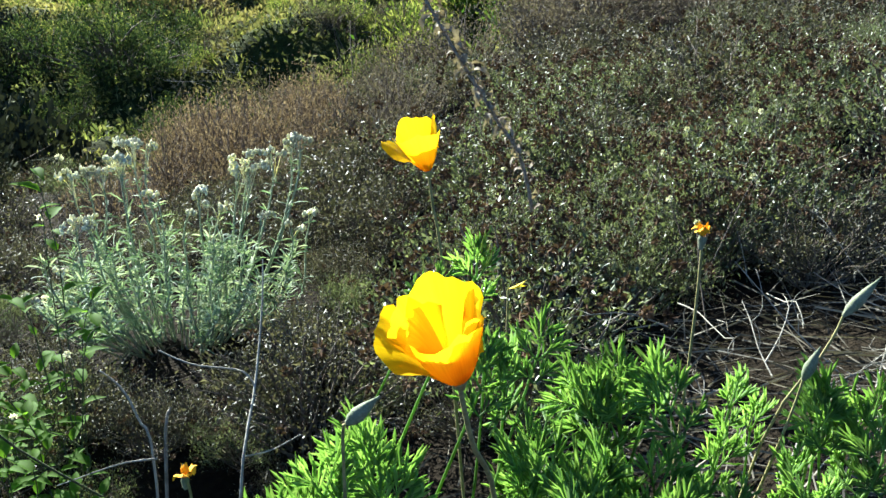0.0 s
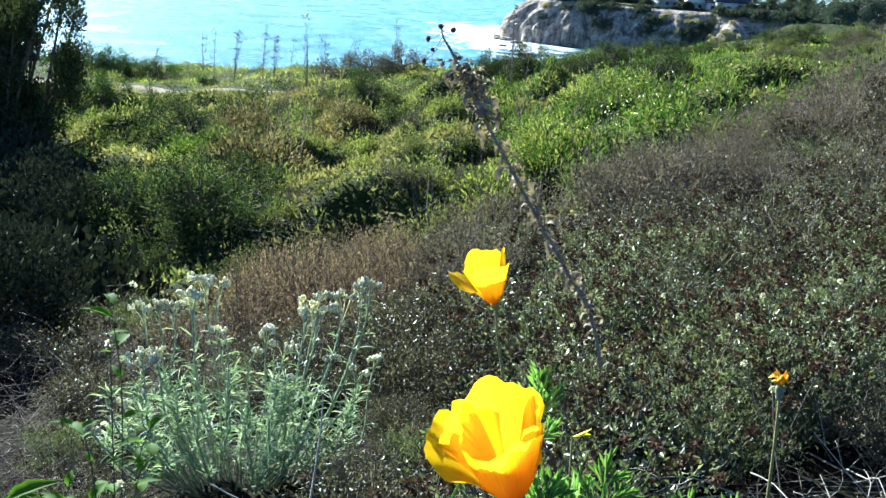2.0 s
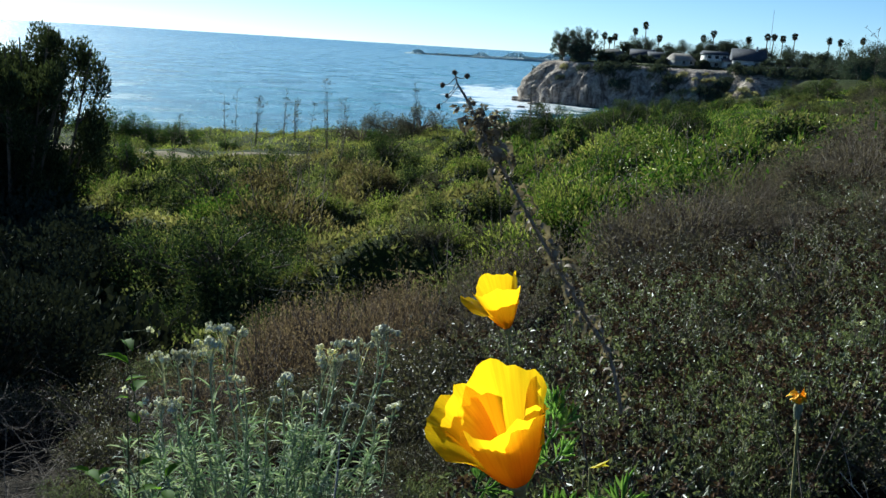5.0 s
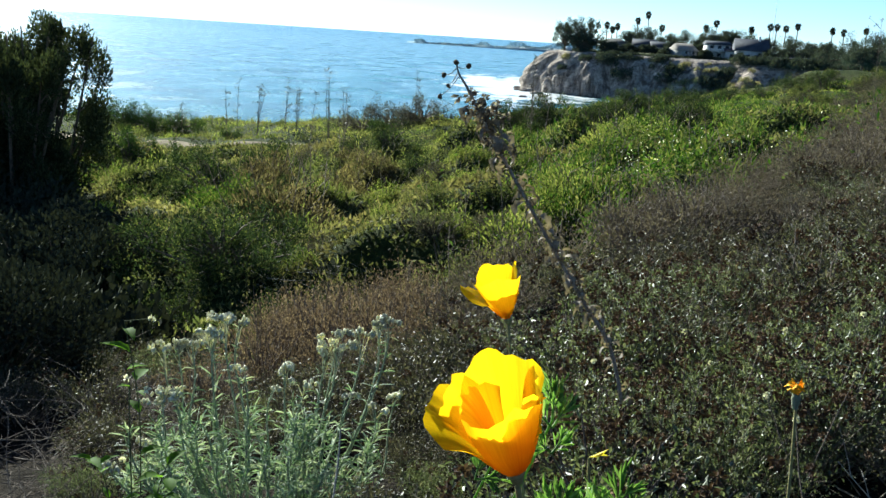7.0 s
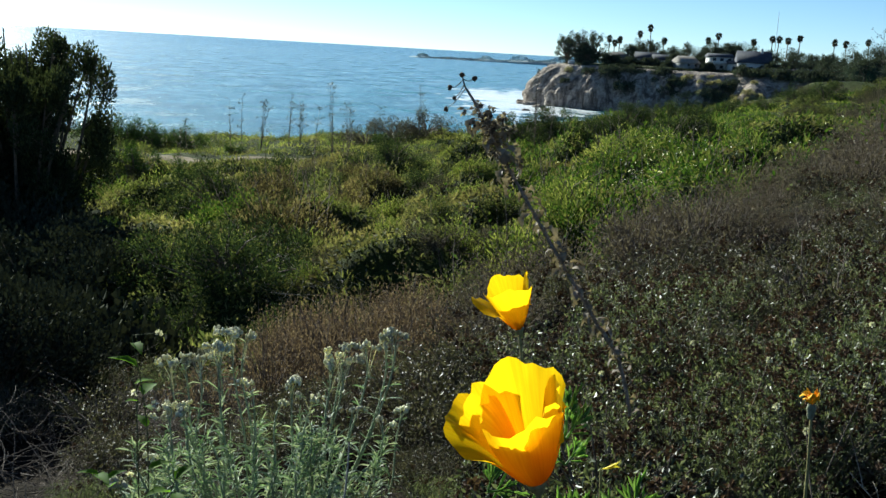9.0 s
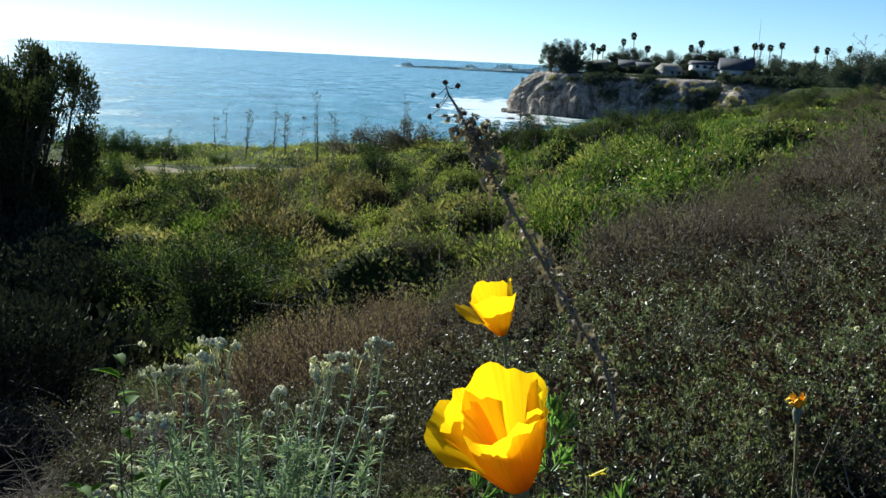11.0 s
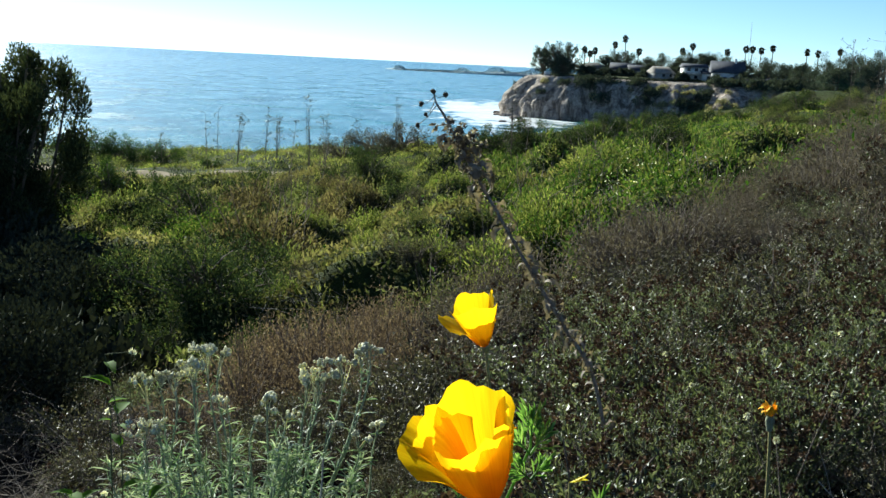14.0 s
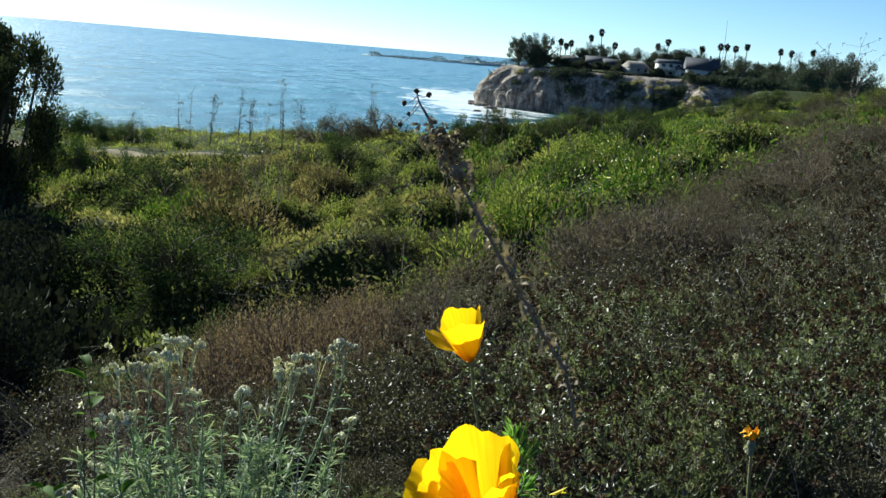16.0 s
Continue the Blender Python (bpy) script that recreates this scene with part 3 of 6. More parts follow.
# ---- shrubs of the near slope ----
def shrub(name, seed, radius, height, count, length, mat, heads=0, upright=0.0, label="", wide=0.42, twigs=26):
    """A low shrub: twigs fanning from the root, small leaves along them, seed heads at some tips."""
    rng = np.random.default_rng(seed)
    root = new(name)
    tg, lg, hg = Geo(), Geo(), Geo()
    tips = []
    for k in range(twigs):
        a, r = rng.uniform(0, 6.283), radius * math.sqrt(rng.uniform(0.02, 1))
        tip = np.array([r * math.cos(a), r * math.sin(a), height * (1 - 0.45 * (r / radius) ** 2) * rng.uniform(0.65, 1.12)])
        mid = tip * np.array([0.55, 0.55, 0.5]) + rng.normal(0, 0.02, 3)
        base = np.array([rng.normal(0, 0.03), rng.normal(0, 0.03), -0.06])
        line = curve_pts([base, mid, tip], 6)
        tube(tg, line, [0.0035, 0.0012], 4)
        tips.append((line, tip))
    which = rng.integers(0, twigs, count)
    u = rng.uniform(0.25, 1.0, count) ** 0.7
    lines = np.array([t[0] for t in tips])
    pos = u * 5
    k0 = np.minimum(pos.astype(int), 4)
    f = (pos - k0)[:, None]
    at = lines[which, k0] * (1 - f) + lines[which, k0 + 1] * f + rng.normal(0, 0.028 * radius / 0.28, (count, 3))
    along = rng.normal(0, 1, (count, 3)) + np.array([0, 0, 0.5 + upright]) + at * np.array([2, 2, 0])
    ln = length * rng.uniform(0.6, 1.3, count)
    leaves(lg, at, along, ln, ln * wide, rng)
    tagged(part("branchwork", tg, TWIG, root), kind="stuff")
    tagged(part("foliage", lg, mat, root), kind="stuff")
    if heads:
        for k in range(heads):
            line, tip = tips[rng.integers(0, twigs)]
            c = tip + rng.normal(0, 0.03, 3) + np.array([0, 0, 0.015])
            m = 26
            d = unit(rng.normal(size=(m, 3)))
            leaves(hg, c + d * 0.004, d, length * rng.uniform(0.6, 1.1, m), length * 0.6, rng)
        tagged(part("seed_spray", hg, SHRUB_RUST, root, "rust-brown dried seed heads"), kind="stuff")
    return tagged(root, label, "shrub", "low shrubs on the slope")


def place(things, x, y, turn, size, sink=0.0):
    """Stand the first thing here if it is unused, or else a copy of it."""
    m = Matrix.Translation((x, y, float(ground_z(x, y)) - sink)) @ Matrix.Rotation(turn, 4, "Z") @ Matrix.Diagonal((size, size, size, 1))
    ob = things["kinds"][things["next"] % len(things["kinds"])]
    things["next"] += 1
    if ob not in things["used"]:
        things["used"].append(ob)
        ob.matrix_basis = m
        return ob
    return copy_thing(ob, m)


def kinds(*obs):
    return {"kinds": list(obs), "used": [], "next": 0}


L_DARK = "dark grey-brown low shrub with small glossy leaves"
L_GREEN = "sage-green leafy low shrub on the slope"
L_RUST = "brown-green low shrub with rust-coloured seed heads"
L_TAN = "tan dry wiry shrub with tiny leaves"
L_DUSK = "dusky purple-brown twiggy low shrub, nearly leafless"
fine_dark = kinds(*[shrub("dark_shrub", 100 + k, 0.26, 0.27, 4400, 0.0115, SHRUB_DARK, 10, 0.2, L_DARK, 0.42, 64) for k in range(2)])
fine_green = kinds(*[shrub("sage_shrub", 110 + k, 0.26, 0.27, 4200, 0.0135, SHRUB_GREEN, 18, 1.4, L_GREEN, 0.32) for k in range(2)])
fine_rust = kinds(*[shrub("rusty_shrub", 120 + k, 0.26, 0.27, 3000, 0.0125, SHRUB_GREEN, 70, 0.6, L_RUST, 0.42, 54) for k in range(2)])
far_dark = kinds(*[shrub("dark_shrub", 130 + k, 0.3, 0.3, 2300, 0.0165, SHRUB_DARK, 8, 0.2, L_DARK, 0.42, 50) for k in range(2)])
far_green = kinds(*[shrub("sage_shrub", 140 + k, 0.3, 0.3, 2500, 0.0165, SHRUB_GREEN, 6, 1.0, L_GREEN, 0.36) for k in range(2)])
far_rust = kinds(*[shrub("rusty_shrub", 150 + k, 0.3, 0.3, 2500, 0.0165, SHRUB_DARK, 30, 0.4, L_RUST) for k in range(2)])
tan = kinds(*[shrub("dry_shrub", 160 + k, 0.24, 0.36, 2400, 0.012, SHRUB_TAN, 0, 1.6, L_TAN, 0.4, 60) for k in range(2)])
dusk = kinds(*[shrub("dusky_shrub", 170 + k, 0.34, 0.34, 2100, 0.018, SHRUB_DUSK, 0, 0.8, L_DUSK, 0.3, 70) for k in range(2)])

rng = np.random.default_rng(5)
step = 0.33
for gx in np.arange(-2.4, 9.5, step):
    for gy in np.arange(1.0, 13.0, step):
        x, y = gx + rng.uniform(-0.14, 0.14), gy + rng.uniform(-0.14, 0.14)
        brow = 4.4 + 1.3 * min(max(x, -0.4), 6) if x > -0.4 else 3.9
        past = y - brow
        u, q = x / y, rng.uniform()
        turn, size = rng.uniform(0, 6.28), rng.uniform(0.68, 1.25)
        if past > 0.9 or u > 0.62 or u < -0.62 or q > (0.85 if y > 5 else 0.93):
            continue
        if y < 1.35 and x < 0.62 or y < 1.1 or (abs(x + 0.38) < 0.3 and abs(y - 2.15) < 0.3):
            continue
        if 0.35 < x < 0.95 and y < 1.75 and x < y * 0.62:
            continue
        if x < -0.62 - 0.05 * y:
            if y < 3.2 and q > 0.35:
                continue
            place(far_dark if q > 0.15 else far_green, x, y, turn, size * 0.7)
        elif -0.75 < x < 0.02 and 3.1 < y < 4.9:
            place(tan, x, y, turn, size)
        elif y > 4.9 or (past > -1.2 and x > 0.2):
            place(dusk if q < 0.5 else far_green if q < 0.72 else far_rust if x > 1.5 else far_dark, x, y, turn, size)
        elif u > 0.13:
            fine = y < 2.7
            place((fine_green if fine else far_green) if q < 0.38 else (fine_rust if fine else far_rust) if q < 0.68 else (fine_dark if fine else far_dark), x, y, turn, size)
        else:
            fine = y < 2.5
            place((fine_green if fine else far_green) if q < 0.16 else (fine_dark if fine else far_dark), x, y, turn, size * (0.8 if y < 2 else 1))


for k, (x, y, s) in enumerate([(-0.47, 1.12, 0.5), (-0.40, 1.32, 0.55), (-0.56, 1.34, 0.6), (-0.62, 1.62, 0.7), (-0.36, 1.66, 0.5), (-0.12, 1.72, 0.5), (0.06, 1.62, 0.45), (0.2, 1.5, 0.5), (0.16, 1.75, 0.55), (-0.55, 1.85, 0.6), (-0.75, 1.9, 0.6), (-0.2, 1.8, 0.55), (0.3, 1.45, 0.5), (0.36, 1.9, 0.9), (0.5, 2.05, 0.8), (-0.85, 2.3, 0.6), (-0.95, 2.8, 0.6), (-0.7, 2.5, 0.6), (-0.8, 1.75, 0.45), (-0.95, 1.95, 0.5), (-1.1, 2.2, 0.5), (-1.25, 2.5, 0.5), (-0.7, 1.5, 0.45), (-1.4, 2.75, 0.55), (-1.15, 1.95, 0.45), (-1.35, 2.3, 0.5), (-1.6, 2.9, 0.5), (-0.88, 1.6, 0.42), (-1.5, 2.55, 0.5), (-1.7, 3.2, 0.55), (-0.2, 1.62, 0.55), (-0.08, 1.86, 0.6), (-0.3, 1.68, 0.5), (-0.02, 2.05, 0.6), (-0.62, 1.78, 0.5), (-0.46, 1.78, 0.5), (0.02, 1.45, 0.45), (-0.1, 1.5, 0.45), (-0.7, 2.05, 0.6), (-0.42, 1.48, 0.45), (-0.3, 1.45, 0.4)]):
    place(fine_dark if k % 3 else fine_green, x, y, k * 1.7, s)


def sage_sprig(seed):
    """A loose sage shrub: wiry stems with rosettes of narrow pale leaves along the upper half, brown dead heads between."""
    r = np.random.default_rng(seed)
    root = new("sage_sprig")
    tg, lg, hg = Geo(), Geo(), Geo()
    for k in range(34):
        a, q = r.uniform(0, 6.283), 0.2 * math.sqrt(r.uniform(0.02, 1))
        tip = np.array([q * math.cos(a), q * math.sin(a), 0.27 * (1 - 4 * q * q) * r.uniform(0.75, 1.2)])
        line = curve_pts([(r.normal(0, 0.02), r.normal(0, 0.02), -0.05), tip * np.array([0.6, 0.6, 0.5]) + r.normal(0, 0.015, 3), tip], 9)
        tube(tg, line, [0.0026, 0.0010], 4)
        for b in range(3, 9):
            n = 9
            d = np.stack([r.normal(0, 1, n), r.normal(0, 1, n), r.uniform(0.2, 1.6, n)], 1)
            leaves(lg, line[b] + r.normal(0, 0.004, (n, 3)), d, 0.015 * r.uniform(0.5, 1.25, n), 0.0036 * r.uniform(0.7, 1.2, n), r, 0.3)
        if k % 3 == 0:
            d = unit(r.normal(size=(30, 3)))
            leaves(hg, tip + np.array([r.normal(0, 0.02), r.normal(0, 0.02), 0.006]) + d * 0.004, d, 0.011 * r.uniform(0.6, 1.2, 30), 0.007, r)
    tagged(part("branchwork", tg, TWIG, root), kind="stuff")
    tagged(part("foliage", lg, SAGE, root), kind="stuff")
    tagged(part("seed_spray", hg, SHRUB_RUST, root, "rust-brown dried seed heads"), kind="stuff")
    return tagged(root, "loose pale sage shrub with narrow leaves and brown heads", "shrub", "low shrubs on the slope")


sprig = kinds(*[sage_sprig(180 + k) for k in range(3)])
rg = np.random.default_rng(66)
for k in range(44):
    y = rg.uniform(1.7, 3.6)
    x = rg.uniform(0.17, 0.5) * y
    if x < 0.95 and y < 1.8:
        continue
    place(sprig if k % 3 else fine_rust, x, y, rg.uniform(0, 6.28), rg.uniform(0.7, 0.95), 0.0)
for x, y, size in [(0.18, 2.2, 0.6), (0.3, 2.6, 0.65), (-0.75, 2.35, 0.5)]:
    place(sprig, x, y, x * 9, size, 0.0)
for k, (x, y, size) in enumerate([(-0.5, 2.6, 0.8), (-0.3, 2.68, 0.85), (-0.1, 2.6, 0.8), (-0.2, 2.95, 0.9), (-0.45, 2.95, 0.9), (0.0, 2.9, 0.9), (-0.62, 2.8, 0.8), (0.12, 2.5, 0.8), (-0.02, 2.3, 0.7), (0.2, 2.9, 0.9)]):
    place(fine_dark, x, y, k * 2.1, size)
for k, (x, y, size) in enumerate([(-0.6, 3.4, 1.0), (-0.4, 3.5, 1.0), (-0.2, 3.6, 1.0), (-0.08, 3.35, 0.95), (-0.3, 3.25, 0.9), (-0.5, 3.8, 1.05), (-0.05, 3.85, 1.0), (-0.3, 3.95, 1.1), (-0.65, 3.75, 1.0), (-0.15, 4.3, 1.1), (-0.45, 4.3, 1.1)]):
    place(tan, x, y, k * 1.3, size)
for k, (x, y, size) in enumerate([(0.05, 4.2, 0.9), (0.22, 4.45, 0.9), (-0.02, 4.6, 0.9), (0.2, 4.0, 0.9), (0.38, 4.3, 0.9), (0.1, 3.7, 0.85), (0.05, 4.9, 0.9), (0.3, 4.8, 0.9), (0.12, 3.3, 0.8)]):
    place(dusk if k % 2 else far_dark, x, y, k * 1.9, size)


# ---- dry litter on the soil ----
def litter():
    g = Geo()
    r = np.random.default_rng(8)
    n = 5200
    x, y = r.uniform(-2.6, 1.3, n), r.uniform(0.55, 4.2, n)
    keep = (np.abs(x) < y * 0.65 + 0.2) & (((x > 0.1) & (y < 2.0)) | ((x > -0.5) & (r.uniform(size=n) < 0.25)))
    x, y = x[keep], y[keep]
    at = np.stack([x, y, ground_z(x, y) + r.uniform(0.0, 0.05, len(x))], 1)
    a = r.uniform(0, 6.28, len(x))
    way = np.stack([np.cos(a), np.sin(a), r.normal(0.08, 0.16, len(x))], 1)
    m = 1000
    x2, y2 = r.uniform(0.15, 0.95, m), r.uniform(0.75, 1.7, m)
    at = np.concatenate([at, np.stack([x2, y2, ground_z(x2, y2) + r.uniform(0.0, 0.06, m)], 1)])
    a2 = r.normal(0.0, 0.7, m)
    way = np.concatenate([way, np.stack([np.cos(a2), np.sin(a2), r.normal(0.05, 0.12, m)], 1)])
    x = np.concatenate([x, x2])
    return blades(g, at, way, r.uniform(0.05, 0.22, len(x)), r.uniform(0.0015, 0.004, len(x)), r, 0.15)


tagged(part("straw_litter", litter(), STRAW), "bleached straw and dead stems lying on soil", "dry litter", kind="stuff")


def dead_twigs(seed, n, spread, size):
    """A loose tangle of bare twigs."""
    r = np.random.default_rng(seed)
    g = Geo()
    for k in range(n):
        a = r.uniform(0, 6.28)
        d = np.array([math.cos(a), math.sin(a), r.uniform(0.02, 0.7) ** 1.5])
        p = np.array([r.normal(0, spread), r.normal(0, spread), 0.0])
        pts = [p + d * size * t + r.normal(0, size * 0.07, 3) * t for t in (0, 0.35, 0.7, 1.0)]
        line = curve_pts(pts, 7)
        tube(g, line, [0.0016, 0.0006], 4)
        for b in range(3):
            q = line[r.integers(2, 6)]
            e = q + unit(d + r.normal(0, 0.7, 3)) * size * r.uniform(0.2, 0.4)
            tube(g, curve_pts([q, (q + e) / 2 + r.normal(0, 0.01, 3), e], 4), [0.0009, 0.0004], 3)
    return g


for k, (x, y, n, sp, size) in enumerate([(0.86, 1.55, 16, 0.13, 0.22), (0.7, 1.3, 12, 0.1, 0.16), (0.62, 2.45, 14, 0.12, 0.25), (-1.35, 3.1, 22, 0.35, 0.36), (-1.3, 2.45, 30, 0.3, 0.3), (-1.9, 3.6, 16, 0.3, 0.4), (2.2, 4.9, 20, 0.3, 0.3), (-0.95, 2.2, 34, 0.2, 0.3), (-1.05, 2.6, 30, 0.25, 0.34), (-0.9, 2.4, 26, 0.2, 0.28), (-1.2, 2.9, 26, 0.28, 0.34), (-0.72, 2.05, 20, 0.14, 0.2), (-0.85, 1.8, 26, 0.16, 0.2), (-1.05, 2.05, 26, 0.18, 0.24), (-0.72, 1.6, 18, 0.1, 0.15), (-0.3, 8.6, 24, 0.5, 0.55), (0.7, 9.4, 20, 0.4, 0.5), (-1.2, 9.2, 20, 0.4, 0.5)]):
    ob = part("dead_brush", dead_twigs(40 + k, n, sp, size), PALE_TWIG if k < 3 or k > 14 else TWIG)
    ob.matrix_basis = pose(x, y, float(ground_z(x, y)) + 0.03)
    tagged(ob, "tangle of bare bleached twigs on the slope" if k < 3 or k > 14 else "tangle of bare grey-brown twigs on dark soil", "dead brush", "tangles of dead twigs", "stuff")


# ---- the hollow: grass and bushes ----
def patchy(x, y, lo, hi, seed):
    w = wave_noise(x, y, seed, 1.3)
    return (w > lo) & (w < hi)


def mounds(seed, gap, chooser, each, reach, width, x_lo, x_hi, y_hi=36.0):
    """Grass in domed tufts that stand close together: blades spring outwards from each dome, so its crown catches the sun."""
    g = Geo()
    r = np.random.default_rng(seed)
    gx, gy = np.meshgrid(np.arange(-22, 24, gap), np.arange(4.5, y_hi, gap), indexing="ij")
    x, y = (gx + r.uniform(-0.45, 0.45, gx.shape) * gap).ravel(), (gy + r.uniform(-0.45, 0.45, gx.shape) * gap).ravel()
    brow = np.where(x > -0.4, 4.4 + 1.3 * np.clip(x, -0.4, 6), 3.9)
    keep = (y - brow > 0.5) & (x > x_lo * y - 0.5) & (x < x_hi * y + 0.5) & chooser(x, y, r.uniform(size=len(x))) & ~((np.abs(y - 29.3) < 0.85) & (x < -3))
    x, y = x[keep], y[keep]
    low = np.where(y > 26, 0.55, 1.0)
    rad = gap * r.uniform(0.5, 0.95, len(x)) * np.where(y > 26, 0.8, 1.0)
    high = r.uniform(0.05, 0.5, len(x)) ** 1.1 * low * (0.7 + 0.7 * smooth(-0.15, 0.25, wave_noise(x, y, 21, 1.1)))
    k = np.repeat(np.arange(len(x)), each)
    ang, u = r.uniform(0, 6.28, len(k)), np.sqrt(r.uniform(size=len(k)))
    px, py = x[k] + np.cos(ang) * u * rad[k], y[k] + np.sin(ang) * u * rad[k]
    at = np.stack([px, py, ground_z(px, py) - 0.05 + high[k] * (1 - u ** 2) * r.uniform(0.3, 1.0, len(k))], 1)
    way = np.stack([np.cos(ang) * u * 0.9 + r.normal(0, 0.3, len(k)), np.sin(ang) * u * 0.9 + r.normal(0, 0.3, len(k)), np.ones(len(k))], 1)
    return blades(g, at, way, reach * r.uniform(0.45, 1.2, len(k)) * (0.7 + high[k]), width * (0.7 + y[k] * 0.045), r, 0.5)


tagged(part("lime_grass", mounds(31, 0.46, lambda x, y, q: (x < 0.14 * y) & (patchy(x, y, 0.0, 2, 51) | (q < 0.1) | ((x > -0.05 * y) & (q < 0.75))) & (q < 0.1 + 0.03 * y), 90, 0.09, 0.009, -0.33, 0.16), GRASS_LIME), "sunlit yellow-green grass in tussocks", "grass", kind="stuff")
tagged(part("olive_grass", mounds(32, 0.46, lambda x, y, q: (x < 0.2 * y) & (patchy(x, y, -2, 0.06, 51) | (q < 0.5)) & ((x < -0.03 * y) | (q < 0.4)) & (q < 0.2 + 0.04 * y), 90, 0.09, 0.009, -0.33, 0.22), GRASS_OLIVE), "olive and straw-tinged tufts of grass", "grass", kind="stuff")
tagged(part("bright_grass", mounds(33, 0.46, lambda x, y, q: (x > 0.05 * y) & (q < 0.4 + 2.6 * (x / y - 0.06)) & ((x < 0.30 * y) | (q < 0.22)), 110, 0.17, 0.011, 0.05, 0.6), GRASS_BRIGHT), "bright green weeds and grass on the rise", "grass", kind="stuff")


def short_turf():
    g = Geo()
    q = np.random.default_rng(35)
    n = 34000
    x, y = q.uniform(-15, 16, n), q.uniform(20, 37, n)
    keep = ~((np.abs(y - 29.6) < 0.4) & (x < -3)) & (wave_noise(x, y, 36, 1.1) > -0.35)
    x, y = x[keep], y[keep]
    at = np.stack([x, y, ground_z(x, y) - 0.01], 1)
    return blades(g, at, np.stack([q.normal(0, 0.5, len(x)), q.normal(0, 0.5, len(x)), np.ones(len(x))], 1), q.uniform(0.06, 0.2, len(x)), 0.022, q, 0.5)


tagged(part("short_turf", short_turf(), GRASS_LIME), "short yellow-green turf on the bluff top", "grass", kind="stuff")


def low_cover():
    """Small leaves close over the ground of the hollow, between the tussocks."""
    g = Geo()
    q = np.random.default_rng(38)
    n = 90000
    y = 5.0 + 23.0 * q.uniform(size=n) ** 0.8
    x = q.uniform(-0.36, 0.5, n) * (y + 1)
    brow = np.where(x > -0.4, 4.4 + 1.3 * np.clip(x, -0.4, 6), 3.9)
    keep = y - brow > 0.4
    x, y = x[keep], y[keep]
    at = np.stack([x, y, ground_z(x, y) + q.uniform(0, 0.1, len(x))], 1)
    return leaves(g, at, q.normal(size=(len(x), 3)) + np.array([0, 0, 0.8]), (0.04 + 0.003 * y) * q.uniform(0.6, 1.4, len(x)), 0.018 + 0.0015 * y, q)


tagged(part("low_cover", low_cover(), GRASS_OLIVE), "low olive-green leafy cover in the hollow", "ground cover", kind="stuff")


def leafy_weeds(seed, n, cx, cy, sx, sy, length, mat, zlo, zhi):
    g = Geo()
    r = np.random.default_rng(seed)
    x, y = r.normal(cx, sx, n), r.normal(cy, sy, n)
    at = np.stack([x, y, ground_z(x, y) + r.uniform(zlo, zhi, n)], 1)
    return leaves(g, at, r.normal(size=(n, 3)) + np.array([0, 0, 0.6]), length * r.uniform(0.6, 1.3, n), length * 0.45, r)


tagged(part("broadleaf_weeds", leafy_weeds(61, 9000, 2.9, 13.5, 1.0, 2.2, 0.06, GRASS_BRIGHT, 0.05, 0.45), GRASS_BRIGHT), "bright green broad-leaved weeds", "weeds", kind="stuff")
tagged(part("pale_flower_weeds", leafy_weeds(62, 210, 2.75, 13.0, 0.6, 1.5, 0.034, WHITE_PETAL, 0.35, 0.62), WHITE_PETAL), "specks of small white wild flowers", "flowers", kind="stuff")


def bush(name, seed, radius, height, clumps, each, length, mat, label, group, wide=0.45, gap=0.0):
    """An uneven bush: limbs, and clumps of leaves of uneven size with gaps between, some shoots above the rest."""
    r = np.random.default_rng(seed)
    root = new(name)
    bg, lg = Geo(), Geo()
    for k in range(clumps):
        a, e = r.uniform(0, 6.283), math.asin(r.uniform(0.02 + gap, 1))
        s = r.uniform(0.5, 1.15)
        c = np.array([radius * s * math.cos(a) * math.cos(e), radius * s * math.sin(a) * math.cos(e), height * (0.1 + 0.8 * s * math.sin(e))])
        tube(bg, curve_pts([(0, 0, -0.1), c * np.array([0.4, 0.4, 0.6]) + r.normal(0, 0.03, 3), c], 5), [0.03 * radius, 0.008 * radius], 4)
        cr = radius * r.uniform(0.12, 0.32)
        n = int(each * (cr / radius / 0.25) ** 1.6)
        d = unit(r.normal(size=(n, 3)))
        at = c + d * cr * np.sqrt(r.uniform(size=(n, 1))) * np.array([0.85, 0.85, 1.0 + 0.3 * r.uniform()])
        leaves(lg, at, d + r.normal(0, 0.5, (n, 3)) + np.array([0, 0, 0.7]), length * r.uniform(0.6, 1.4, n), length * wide, r)
    tagged(part("branchwork", bg, TWIG, root), kind="stuff")
    tagged(part("foliage", lg, mat, root), kind="stuff")
    return tagged(root, label, "bush", group)


G_MID = "bushes in the hollow"
olive = kinds(*[bush("olive_bush", 200 + k, 0.6, 0.5, 36, 190, 0.036, BUSH_OLIVE, "dull olive-green uneven bush in the hollow", G_MID) for k in range(3)])
grey = kinds(*[bush("grey_bush", 210 + k, 0.6, 0.5, 36, 150, 0.036, BUSH_GREY, "grey-brown dry twiggy bush among the grass", G_MID, 0.3) for k in range(2)])
green = kinds(*[bush("green_bush", 220 + k, 0.6, 0.6, 30, 150, 0.042, BUSH_GREEN, "fresh green leafy bush", G_MID) for k in range(2)])
dense = kinds(*[bush("round_bush", 280 + k, 0.8, 0.85, 70, 130, 0.045, BUSH_TIPPED, "dense dark green bush with sunlit tips", G_MID, 0.42) for k in range(3)])
